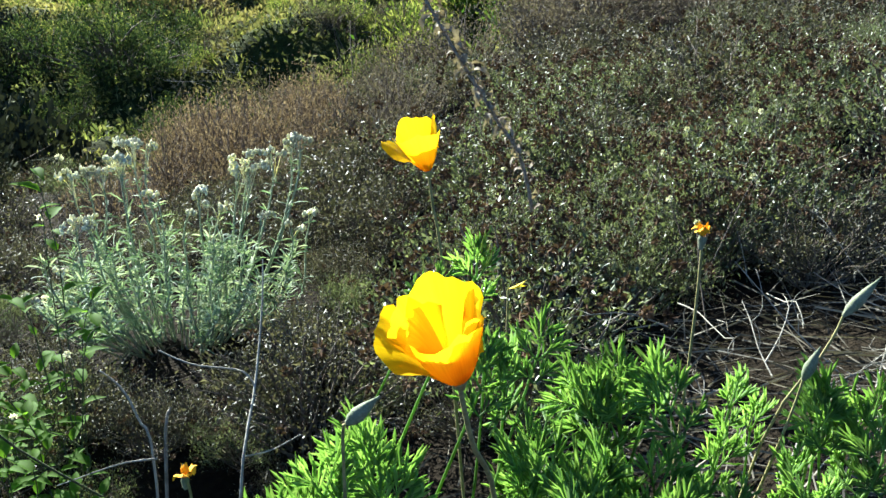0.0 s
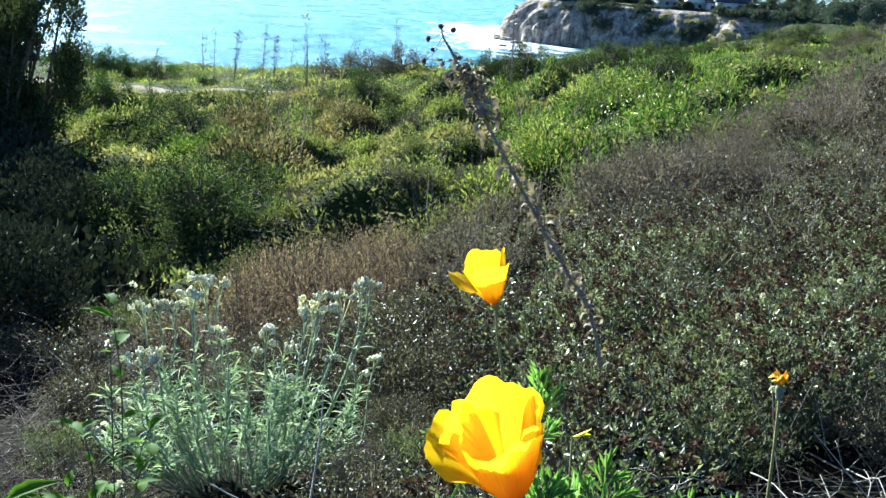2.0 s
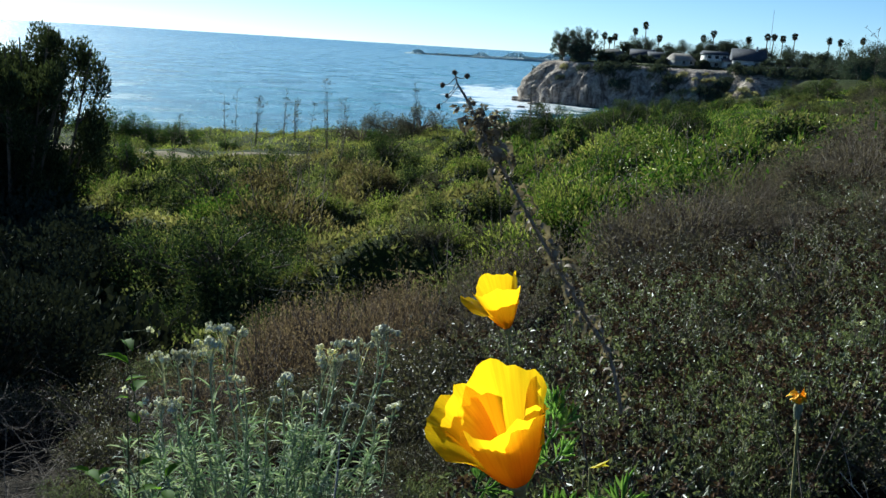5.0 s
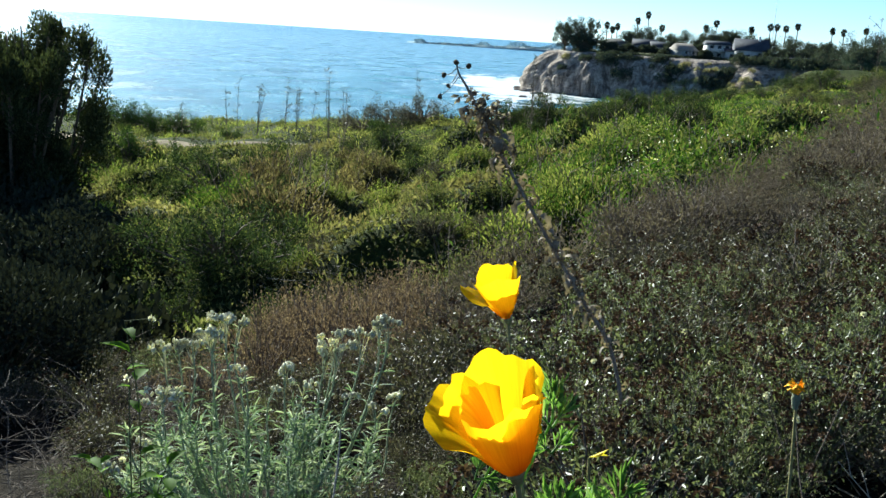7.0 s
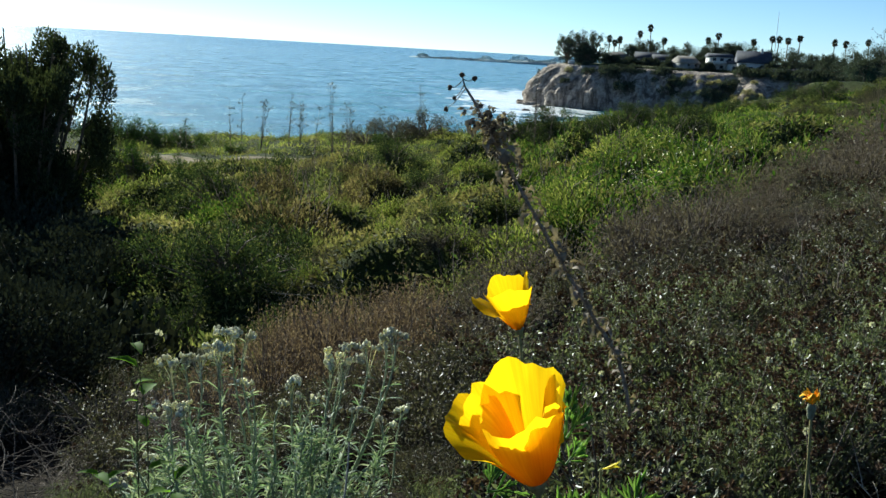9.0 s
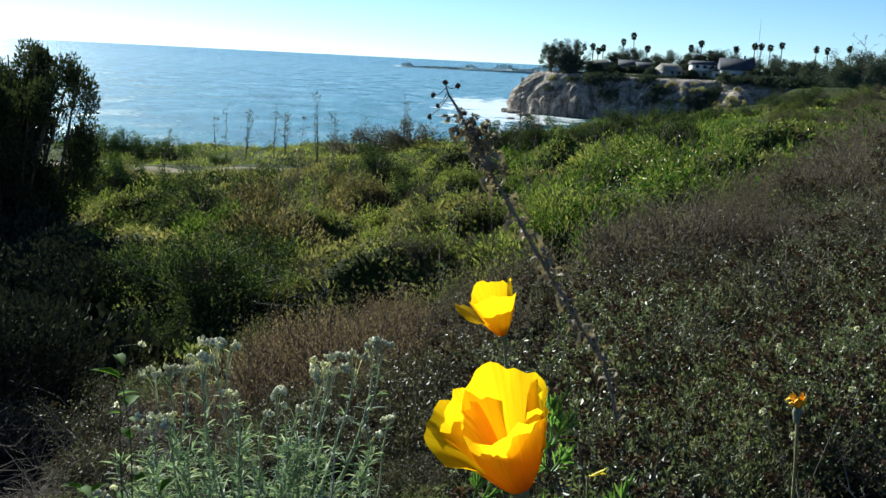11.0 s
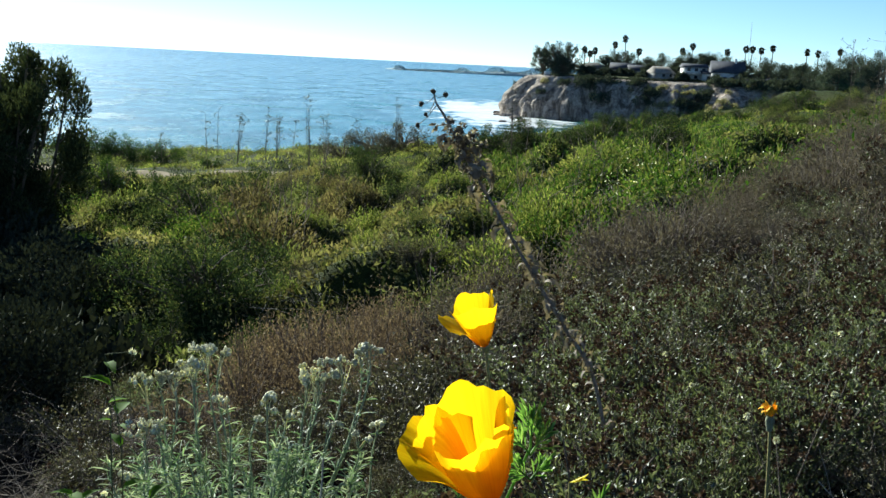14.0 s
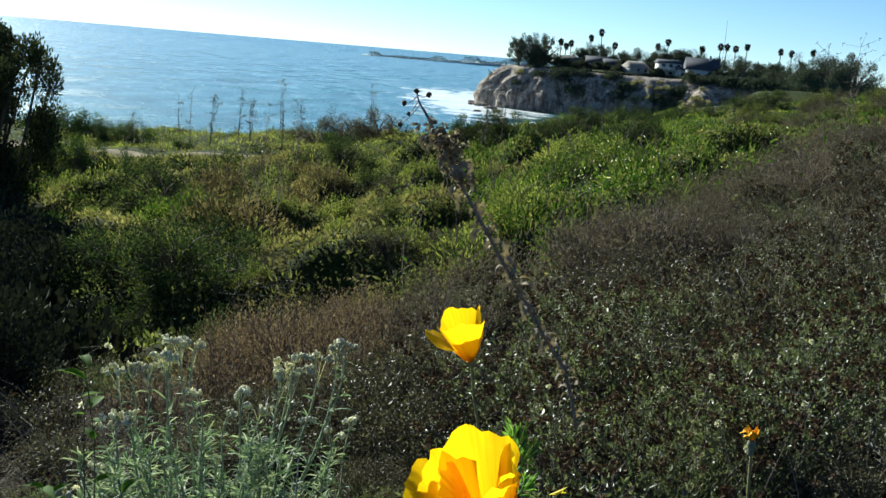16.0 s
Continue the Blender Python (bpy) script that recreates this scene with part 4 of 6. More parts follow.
for k, (x, y, size) in enumerate([(-4.6, 19.8, 0.9), (-3.0, 24.2, 0.8), (-2.2, 24.4, 0.8), (-1.4, 24.0, 0.6), (-1.7, 16.0, 0.6), (-0.8, 15.2, 0.5), (-3.4, 20.6, 0.7), (-0.1, 11.4, 0.4), (-2.6, 16.6, 0.6), (-0.5, 19.5, 0.5), (1.1, 14.2, 0.4), (2.9, 17.4, 0.45), (4.6, 21.4, 0.6), (-4.0, 17.4, 0.7), (-1.3, 9.6, 0.45), (-2.0, 10.9, 0.5)]):
    place(dense, x, y, x * 5 + y, size * (1.3, 0.75, 0.95)[k % 3], 0.1)


def tussock(name, seed, radius, height, count, mat, label):
    """A rounded tussock: small leaves on shoots that spring up and outward in uneven sheaves, some dead stems through it."""
    r = np.random.default_rng(seed)
    root = new(name)
    g, sg = Geo(), Geo()
    sheaf = 26
    a, u = r.uniform(0, 6.28, sheaf), np.sqrt(r.uniform(size=sheaf))
    hgt = r.uniform(0.55, 1.15, sheaf)
    k = r.integers(0, sheaf, count)
    px, py = np.cos(a[k]) * u[k] * radius + r.normal(0, 0.16 * radius, count), np.sin(a[k]) * u[k] * radius + r.normal(0, 0.16 * radius, count)
    rr = np.clip(np.hypot(px, py) / radius, 0, 1.2)
    pz = height * (1 - 0.75 * rr ** 2) * hgt[k] * r.uniform(0.05, 0.9, count) - 0.06
    way = np.stack([px / radius * 0.8 + r.normal(0, 0.3, count), py / radius * 0.8 + r.normal(0, 0.3, count), np.ones(count)], 1)
    leaves(g, np.stack([px, py, pz], 1), way + r.normal(0, 0.35, (count, 3)), r.uniform(0.025, 0.062, count), r.uniform(0.011, 0.021, count), r)
    for b in range(12):
        w = unit(np.array([r.normal(0, 0.5), r.normal(0, 0.5), 1.0]))
        st = np.array([r.normal(0, 0.3 * radius), r.normal(0, 0.3 * radius), 0.0])
        tube(sg, curve_pts([st, st + w * height * 0.6 + r.normal(0, 0.04, 3), st + w * height * 1.15 + r.normal(0, 0.06, 3)], 5), [0.006, 0.0025], 3)
    tagged(part("foliage", g, mat, root), kind="stuff")
    tagged(part("dead_brushwork", sg, TWIG, root), kind="stuff")
    return tagged(root, label, "tussock", "tussocks in the hollow")


lime_tus = kinds(*[tussock("lime_tussock", 800 + k, 0.5, 0.55, 3000, GRASS_LIME, "sunlit yellow-green tussock of grass and herbs") for k in range(3)])
olive_tus = kinds(*[tussock("olive_tussock", 810 + k, 0.5, 0.55, 3000, GRASS_OLIVE, "olive-green tussock with dry stems") for k in range(3)])
straw_tus = kinds(*[tussock("straw_tussock", 820 + k, 0.5, 0.5, 2800, GRASS_STRAW, "straw-brown dry tussock of grass") for k in range(2)])
fresh_tus = kinds(*[tussock("green_tussock", 830 + k, 0.5, 0.55, 3000, GRASS_BRIGHT, "fresh green tussock of tall grass") for k in range(2)])
leafy = kinds(*[bush("leafy_bush", 290 + k, 0.6, 0.6, 44, 170, 0.034, BUSH_SOFT, "soft mid-green leafy bush in the hollow", G_MID, 0.4) for k in range(2)])
rt = np.random.default_rng(88)
for gy in np.arange(6.4, 27.0, 0.95):
    for gx in np.arange(-0.30 * gy, 0.24 * gy, 0.95):
        x, y = gx + rt.uniform(-0.45, 0.45), gy + rt.uniform(-0.45, 0.45)
        u, q, size, turn = x / y, rt.uniform(), rt.uniform(0.55, 1.1) + rt.uniform(0, 0.7) ** 2, rt.uniform(0, 6.28)
        past = y - (4.4 + 1.3 * min(max(x, -0.4), 6) if x > -0.4 else 3.9)
        if past < 1.6 or u < -0.305 + 0.4 * size / y or (q > 0.82 and y < 22) or (q > 0.16 and y >= 21.5) or (abs(x + 4.6) < 0.7 and abs(y - 15.5) < 0.9):
            continue
        if u < -0.02 and y < 11.5:
            kind = dense if q < 0.34 else leafy if q < 0.6 else olive_tus if q < 0.72 else lime_tus if u > -0.2 else dense
            size *= 0.75
        elif -0.14 < u < -0.01 and 13 < y < 21:
            kind = straw_tus if q < 0.36 else olive_tus if q < 0.6 else lime_tus
        elif -0.25 < u < -0.18 and 14 < y < 21:
            kind = fresh_tus if q < 0.45 else olive_tus
        elif u < -0.2:
            kind = lime_tus if q < 0.45 else olive_tus
        elif u > 0.06:
            kind = fresh_tus if q < 0.5 else lime_tus
        elif u > -0.06:
            kind = lime_tus if q < 0.62 else olive_tus if q < 0.74 else straw_tus
        else:
            kind = olive_tus if q < 0.45 else lime_tus if q < 0.62 else straw_tus
        place(kind, x, y, turn, size * (1.0 if y < 20 else 0.7), 0.05)
for k, (x, y, size) in enumerate([(-8.6, 23.2, 1.2), (-8.0, 22.6, 1.2), (-7.4, 22.3, 1.3), (-6.9, 21.6, 1.2), (-6.5, 20.8, 1.1), (-8.9, 24.2, 1.2), (-7.8, 23.6, 1.1), (-6.1, 20.1, 1.0), (-6.0, 18.9, 1.0), (-5.6, 18.0, 0.9)]):
    place(fresh_tus if k % 3 else lime_tus, x, y, k, size, 0.05)
limy = kinds(*[bush("lime_bush", 225 + k, 0.6, 0.62, 34, 110, 0.05, GRASS_LIME, "sunlit yellow-green leafy bush in the hollow", G_MID, 0.3) for k in range(2)])
for things, x, y, size in [
        (limy, -3.5, 12.6, 0.7), (limy, -3.2, 12.2, 0.6), (limy, -3.0, 12.9, 0.8), (limy, -2.6, 11.2, 0.6), (limy, -4.0, 14.6, 0.7), (limy, -1.6, 13.4, 0.6), (limy, 0.3, 13.2, 0.5), (limy, -1.9, 16.2, 0.6), (limy, -4.8, 18.8, 0.7), (limy, -5.8, 19.4, 0.8), (limy, 0.9, 11.6, 0.4), (limy, -0.7, 12.0, 0.5), (limy, 1.6, 15.5, 0.5),
        (grey, -2.7, 21.5, 0.9), (grey, -1.9, 22.0, 0.7), (grey, -1.2, 21.7, 0.6), (grey, -3.4, 22.3, 0.6), (green, -8.1, 24.0, 1.2), (green, -7.4, 23.6, 1.2), (green, -6.6, 23.8, 0.9), (limy, -8.6, 25.0, 0.9), (olive, -2.9, 13.6, 0.8),
        (dense, -1.9, 9.4, 0.65), (grey, -0.7, 8.7, 0.6), (dense, -2.8, 10.0, 0.7), (olive, -0.2, 11.6, 0.5), (grey, -1.6, 11.9, 0.6), (grey, -0.1, 9.9, 0.6), (grey, -1.0, 12.9, 0.55), (olive, 0.6, 12.2, 0.6), (grey, 0.5, 10.4, 0.5),
        (grey, -0.2, 16.8, 0.7), (grey, -1.3, 8.0, 0.6), (olive, 0.2, 8.2, 0.45), (dense, -1.5, 7.0, 0.7), (dense, -2.2, 8.6, 0.7), (dense, -0.8, 7.2, 0.6), (grey, -1.2, 10.2, 0.8), (olive, -0.6, 10.8, 0.7), (olive, -2.2, 12.4, 0.9), (olive, -1.7, 14.6, 0.7), (olive, -0.8, 14.2, 0.8), (olive, -3.6, 16.4, 0.8), (grey, -2.4, 17.2, 0.7), (grey, -1.3, 18.4, 0.8), (olive, 0.3, 14.4, 0.6), (olive, 0.2, 18.6, 0.7), (grey, 0.8, 16.4, 0.5), (olive, -3.4, 11.6, 0.9), (green, 0.9, 20.5, 0.6), (olive, 1.4, 13.4, 0.4), (olive, 2.0, 18.0, 0.5), (green, 3.4, 20.6, 0.6), (olive, 4.8, 21.6, 0.6), (green, 5.4, 18.4, 0.5), (green, -6.4, 18.6, 1.1), (green, -6.0, 17.6, 0.8),
        (olive, 6.8, 23.0, 0.6), (olive, 8.6, 24.0, 0.8), (olive, 10.2, 27.0, 0.9), (olive, 12.0, 29.0, 1.0), (grey, 11.5, 25.5, 0.8), (grey, 9.6, 22.0, 0.7), (grey, 12.5, 32.0, 1.0), (olive, 9.6, 30.0, 0.9), (olive, 11.0, 33.0, 1.0), (olive, 14.0, 35.0, 1.2), (grey, 14.5, 31.0, 1.1),
        (grey, 6.4, 14.6, 0.5), (olive, 3.2, 13.0, 0.45), (green, 4.4, 15.5, 0.5), (olive, 5.6, 20.2, 0.6), (olive, 3.9, 23.0, 0.7), (green, 6.4, 25.5, 0.8), (olive, 2.6, 25.0, 0.6), (grey, 2.4, 16.2, 0.45), (green, 7.6, 20.8, 0.6), (olive, 8.0, 27.5, 0.9), (grey, 7.6, 17.0, 0.6), (grey, 9.0, 19.5, 0.7), (olive, 16.5, 36.5, 1.2), (olive, 13.0, 37.5, 1.1), (olive, 10.0, 36.0, 0.9), (olive, 18.5, 39.0, 1.4), (grey, 17.0, 33.5, 1.2)]:
    place(things, x, y, x * 7 + y, size * (1.1 if things is olive or things is grey else 1.25 if things is limy else 0.95), 0.08)

rs = np.random.default_rng(93)
for k in range(70):
    y = rs.uniform(13, 40)
    x = rs.uniform(0.31, 0.52) * y
    place(grey if rs.uniform() < 0.5 else olive if rs.uniform() < 0.6 else dusk, x, y, rs.uniform(0, 6.28), rs.uniform(0.6, 1.0) * (1.2 if y > 22 else 0.8), 0.08)

# along the edge of the bluff
edge_bush = kinds(*[bush("bluff_bush", 230 + k, 0.7, 0.62, 40, 130, 0.045, BUSH_GREEN, "green bush at the edge of the bluff", "bushes at the bluff edge") for k in range(2)])
brown_bush = kinds(*[bush("brown_bluff_bush", 240 + k, 0.7, 0.55, 38, 120, 0.045, BUSH_GREY, "brown dry bush at the edge of the bluff", "bushes at the bluff edge", 0.3) for k in range(2)])
for things, x, y, size in [(edge_bush, -11.6, 32.6, 1.0), (edge_bush, -10.6, 32.8, 1.2), (edge_bush, -9.6, 33.0, 1.2), (edge_bush, -8.6, 32.8, 0.9), (edge_bush, -6.7, 31.2, 0.5),
                           (brown_bush, -2.9, 33.0, 1.3), (brown_bush, -1.9, 33.2, 1.4), (brown_bush, -1.0, 33.4, 1.2), (edge_bush, -2.3, 31.8, 0.5)]:
    place(things, x, y, x * 5, size, 0.05)
bank = kinds(*[bush("evergreen_bush", 250 + k, 1.0, 1.15, 56, 190, 0.05, BUSH_TIPPED, "dense dark green bush on the bluff", "evergreen bushes on the bluff") for k in range(3)])
for x, y, size in [(1.2, 29.6, 0.7), (2.0, 30.2, 0.85), (2.8, 30.6, 0.85), (3.6, 30.9, 0.85), (4.4, 31.3, 0.8), (5.2, 31.6, 0.8), (6.0, 31.9, 0.75), (6.7, 32.2, 0.75), (3.9, 30.0, 0.7), (3.1, 29.5, 0.65), (2.3, 29.2, 0.6), (4.9, 30.6, 0.7), (5.8, 31.0, 0.6), (7.5, 32.5, 0.7), (8.6, 33.0, 0.7), (9.8, 33.4, 0.7), (11.0, 34.2, 0.8), (12.2, 35.0, 0.8)]:
    place(bank, x, y, x * 3, size * 0.95, 0.12)
rust_bank = kinds(bush("russet_bush", 260, 1.0, 0.9, 46, 170, 0.05, SHRUB_TAN, "russet-brown dry bush on the bluff", "evergreen bushes on the bluff"))
for x, y, size in [(0.6, 28.6, 0.55), (1.3, 28.5, 0.5), (0.2, 29.2, 0.45)]:
    place(rust_bank, x, y, 1.0, size, 0.05)


def dry_weed(seed, height, head):
    """A dead flower stalk with short side shoots and shrivelled heads."""
    r = np.random.default_rng(seed)
    root = new("dry_weed")
    sg, hg = Geo(), Geo()
    for s in range(r.integers(1, 4)):
        top = np.array([r.normal(0, 0.09), r.normal(0, 0.09), height * r.uniform(0.7, 1)])
        line = curve_pts([(r.normal(0, 0.03), 0, -0.08), top * 0.5 + r.normal(0, 0.02, 3), top], 10)
        tube(sg, line, [0.27 * head, 0.09 * head], 4)
        for k in range(16):
            q = line[r.integers(3, 10)]
            e = q + np.array([r.normal(0, 0.08), r.normal(0, 0.08), r.uniform(0.02, 0.12)])
            tube(sg, [q, e], [0.11 * head, 0.07 * head], 3)
            n = 4
            leaves(hg, e + r.normal(0, 0.4 * head, (n, 3)), r.normal(size=(n, 3)), head, 0.55 * head, r)
    part("stalk", sg, TWIG, root)
    tagged(part("seed_spray", hg, SHRUB_DARK, root), kind="stuff")
    return tagged(root, "tall dead weed stalk, grey-brown and dry", "dry weed", "dead weed stalks on the bluff")


for k, (x, y, h) in enumerate([(-6.75, 31.0, 1.75), (-6.45, 31.1, 1.5), (-5.92, 31.2, 1.25), (-5.1, 31.4, 1.3), (-4.75, 31.3, 1.0), (-4.25, 31.0, 1.2), (-3.6, 30.0, 1.7), (-3.2, 30.3, 1.2), (-1.66, 27.0, 0.75), (-1.2, 32.5, 1.4), (-2.4, 32.8, 1.0), (2.0, 26.6, 2.0), (2.3, 26.2, 1.6), (0.3, 30.5, 1.0), (-2.6, 24.0, 1.1), (-7.0, 26.0, 0.9), (-3.3, 23.0, 1.0), (-8.0, 30.8, 0.8), (3.6, 8.9, 1.35), (3.9, 9.2, 1.1)]):
    dry_weed(300 + k, h * (1.2 if y > 20 else 1.0), 0.045 if y > 20 else 0.014).matrix_basis = pose(x, y, float(ground_z(x, y)), 0, 0, k * 50)


# ---- the tall bushes above the gully ----
def tree_bush(seed, radius, height, clumps, each, label):
    """A dense low bush: many stems from the ground, broad clumps of dull leaves down to the soil."""
    r = np.random.default_rng(seed)
    root = new("gully_bush")
    bg, lg = Geo(), Geo()
    for k in range(clumps):
        a, rr = r.uniform(0, 6.283), radius * math.sqrt(r.uniform(0.02, 1))
        z = height * (1 - 0.3 * (rr / radius) ** 2) * r.uniform(0.05, 0.95)
        c = np.array([rr * math.cos(a), rr * math.sin(a), z])
        tube(bg, curve_pts([(r.normal(0, 0.15) * radius, r.normal(0, 0.15) * radius, -0.2), c * np.array([0.45, 0.45, 0.4]) + r.normal(0, 0.1, 3), c], 6), [0.026, 0.006], 4)
        cr = r.uniform(0.25, 0.5)
        n = int(each * (cr / 0.3) ** 2)
        d = unit(r.normal(size=(n, 3))) * r.uniform(size=(n, 1)) ** 0.5
        leaves(lg, c + d * cr, d + np.array([0, 0, 0.9]) + r.normal(0, 0.4, (n, 3)), 0.085 * r.uniform(0.6, 1.3, n), 0.05, r)
    tagged(part("branchwork", bg, TRUNK, root), kind="stuff")
    tagged(part("crown", lg, TREE_LEAF, root), kind="stuff")
    return tagged(root, label, "bush", "dark bushes in the gully")


def open_tree(seed, radius, height, limbs, label):
    """A small many-stemmed evergreen: bare forking limbs below, rounded upright sprays of leaves on top, light between them."""
    r = np.random.default_rng(seed)
    root = new("small_tree")
    bg, lg = Geo(), Geo()
    for k in range(limbs):
        a = k * 2.4 + r.normal(0, 0.3)
        rr = radius * math.sqrt((k + 0.5) / limbs)
        tip = np.array([rr * math.cos(a), rr * math.sin(a), height * (0.93 - 0.10 * (rr / radius) ** 2) * r.uniform(0.84, 1.02)])
        mid = tip * np.array([0.5, 0.5, 0.52]) + r.normal(0, 0.1, 3)
        line = curve_pts([(r.normal(0, 0.12), r.normal(0, 0.12), -0.2), tip * np.array([0.18, 0.18, 0.25]), mid, tip], 12)
        tube(bg, line, [0.055, 0.034, 0.010], 6)
        for b in range(r.integers(4, 7)):
            q = line[r.integers(5, 11)]
            e = q + np.array([r.normal(0, 0.26), r.normal(0, 0.26), r.uniform(0.05, 0.5)])
            twig = curve_pts([q, (q + e) / 2 + r.normal(0, 0.05, 3), e], 6)
            tube(bg, twig, [0.014, 0.005], 4)
            for w in range(3):
                c = twig[-1 - w] + r.normal(0, 0.07, 3) + np.array([0, 0, 0.05])
                cr = r.uniform(0.11, 0.24)
                n = int(190 * (cr / 0.16) ** 2)
                d = unit(r.normal(size=(n, 3))) * r.uniform(size=(n, 1)) ** 0.4
                leaves(lg, c + d * cr * np.array([1, 1, 1.35]), d + np.array([0, 0, 1.1]) + r.normal(0, 0.3, (n, 3)), 0.06 * r.uniform(0.6, 1.3, n), 0.026, r)
    tagged(part("branchwork", bg, TRUNK, root), kind="stuff")
    tagged(part("crown", lg, TREE_TOP, root), kind="stuff")
    return tagged(root, label, "tree", "evergreen trees by the gully")


for k, (x, y, rad, h, limbs) in enumerate([(-6.5, 15.2, 1.5, 4.95, 34), (-8.3, 15.5, 1.5, 5.0, 26), (-10.6, 16.0, 1.8, 5.4, 16)]):
    open_tree(400 + k, rad, h, limbs, "small dark evergreen tree with an open crown of sprays").matrix_basis = pose(x, y, float(ground_z(x, y)) - 0.1, 0, 0, k * 70)
low_dark = []
for k, (x, y, rad, h, cl, each) in enumerate([(-6.4, 14.6, 1.25, 2.6, 90, 120), (-8.6, 14.4, 1.5, 2.9, 70, 120), (-6.6, 13.0, 1.4, 2.1, 80, 110), (-4.95, 11.4, 1.2, 1.9, 70, 100), (-7.6, 11.6, 1.7, 2.5, 80, 110), (-4.0, 9.6, 1.0, 1.6, 60, 95), (-5.9, 9.4, 1.4, 2.1, 80, 100), (-3.2, 8.0, 0.75, 1.25, 56, 90), (-4.8, 7.6, 1.1, 1.6, 70, 90), (-2.6, 6.6, 0.6, 1.0, 46, 90), (-3.9, 6.0, 0.9, 1.2, 56, 90), (-10.6, 14.6, 1.8, 2.9, 80, 120), (-5.2, 13.4, 0.9, 1.6, 50, 100)]):
    ob = tree_bush(420 + k, rad, h, cl, each, "dense dark bush in the shade of the gully")
    ob.matrix_basis = pose(x, y, float(ground_z(x, y)) - 0.1, 0, 0, k * 70)
    low_dark.append(ob)
# The first five copies are added to darken the near left slope.
for k, (x, y, s) in enumerate([(-1.75, 3.7, 0.28), (-2.0, 4.3, 0.4), (-2.5, 5.2, 0.48), (-1.9, 3.0, 0.22), (-2.3, 3.7, 0.36), (-4.75, 13.0, 0.6), (-4.3, 12.7, 0.45), (-3.75, 9.9, 0.6)]):
    copy_thing(low_dark[2 + k % 5], Matrix.Translation((x, y, float(ground_z(x, y)) - 0.02)) @ Matrix.Rotation(k * 1.9, 4, "Z") @ Matrix.Diagonal((s, s, s, 1)))


# ---- on the headland ----
def far_tree(seed, w, h, label, low=0.0):
    r = np.random.default_rng(seed)
    w = w * 1.35
    root = new("far_tree")
    bg, lg = Geo(), Geo()
    for k in range(46):
        a, e, s = r.uniform(0, 6.283), r.uniform(-1.0, 1.5), r.uniform(0.55, 1.05)
        c = np.array([w / 2 * s * math.cos(a) * math.cos(e), w / 2 * s * math.sin(a) * math.cos(e), h * (0.56 - low + (0.4 + low) * s * math.sin(e)) * r.uniform(0.85, 1.1)])
        tube(bg, curve_pts([(0, 0, -0.5), (0, 0, h * 0.2), c], 6), [0.035 * h, 0.006 * h], 4)
        n = 150
        cr = w * r.uniform(0.06, 0.14)
        d = unit(r.normal(size=(n, 3)))
        at = c + d * cr * np.sqrt(r.uniform(size=(n, 1)))
        leaves(lg, at, d + r.normal(0, 0.6, (n, 3)), r.uniform(0.2, 0.5, n), 0.2, r)
    part("trunk", bg, TRUNK, root)
    part("crown", lg, HAZED_LEAF, root)
    return tagged(root, label, "tree", "trees on the headland")


for k, (x, y, z, w, h) in enumerate([(47.0, 417, 15.4, 10.5, 13.6), (42.0, 416, 15.4, 8.5, 12.6), (52.0, 419, 15.6, 9.5, 13.4), (49.5, 414, 15.6, 10, 8.0), (131, 306, 15.5, 12, 12.5), (119, 296, 15.5, 9, 9), (126, 300, 15.5, 11, 9.5), (110, 428, 17, 10, 11), (103, 432, 17, 10, 11), (75, 436, 17, 9, 10), (93.5, 436, 17, 14, 9.5), (101, 440, 17, 7, 8), (110.5, 430, 17.5, 11, 10.5), (118, 432, 17.5, 12, 10), (125, 430, 17.5, 8, 8), (134, 430, 17.5, 13, 9), (126, 362, 17, 8, 7.5), (124.5, 336, 17, 10, 9), (121, 305, 17, 10, 9.5), (60, 428, 16.8, 6, 4), (70, 424, 16.8, 7, 4), (84, 420, 16.8, 7, 4.5), (98, 424, 17, 6, 5), (142, 425, 17, 9, 8), (115, 300, 16.5, 8, 6), (131, 345, 17, 9, 6), (80, 440, 17, 10, 9), (87, 432, 17, 9, 8), (105, 436, 17, 9, 9), (97, 410, 16.5, 4, 3.5), (90, 405, 16.5, 4, 3), (76, 412, 16.5, 5, 3), (67, 416, 16.5, 5, 3), (113, 392, 16.5, 6, 5), (119, 388, 16, 7, 6), (124, 392, 16, 8, 7), (130, 392, 16, 8, 6), (137, 396, 16, 9, 8), (59, 411, 16.2, 6, 4.2), (66, 410, 16.2, 5, 3.4), (72, 408, 16.3, 5, 3.6), (80, 405, 16.3, 5, 3.2), (92, 394, 16.2, 4, 3.2), (113, 384, 16.2, 6, 4.5), (84, 414, 16.6, 6, 6.5), (69, 430, 17, 7, 8)]):
    far_tree(500 + k, w, h, "broad dark eucalyptus at the cliff edge" if k < 4 else "dark far tree among houses on the headland", 0.1).matrix_basis = pose(x, y, z, 0, 0, k * 40)


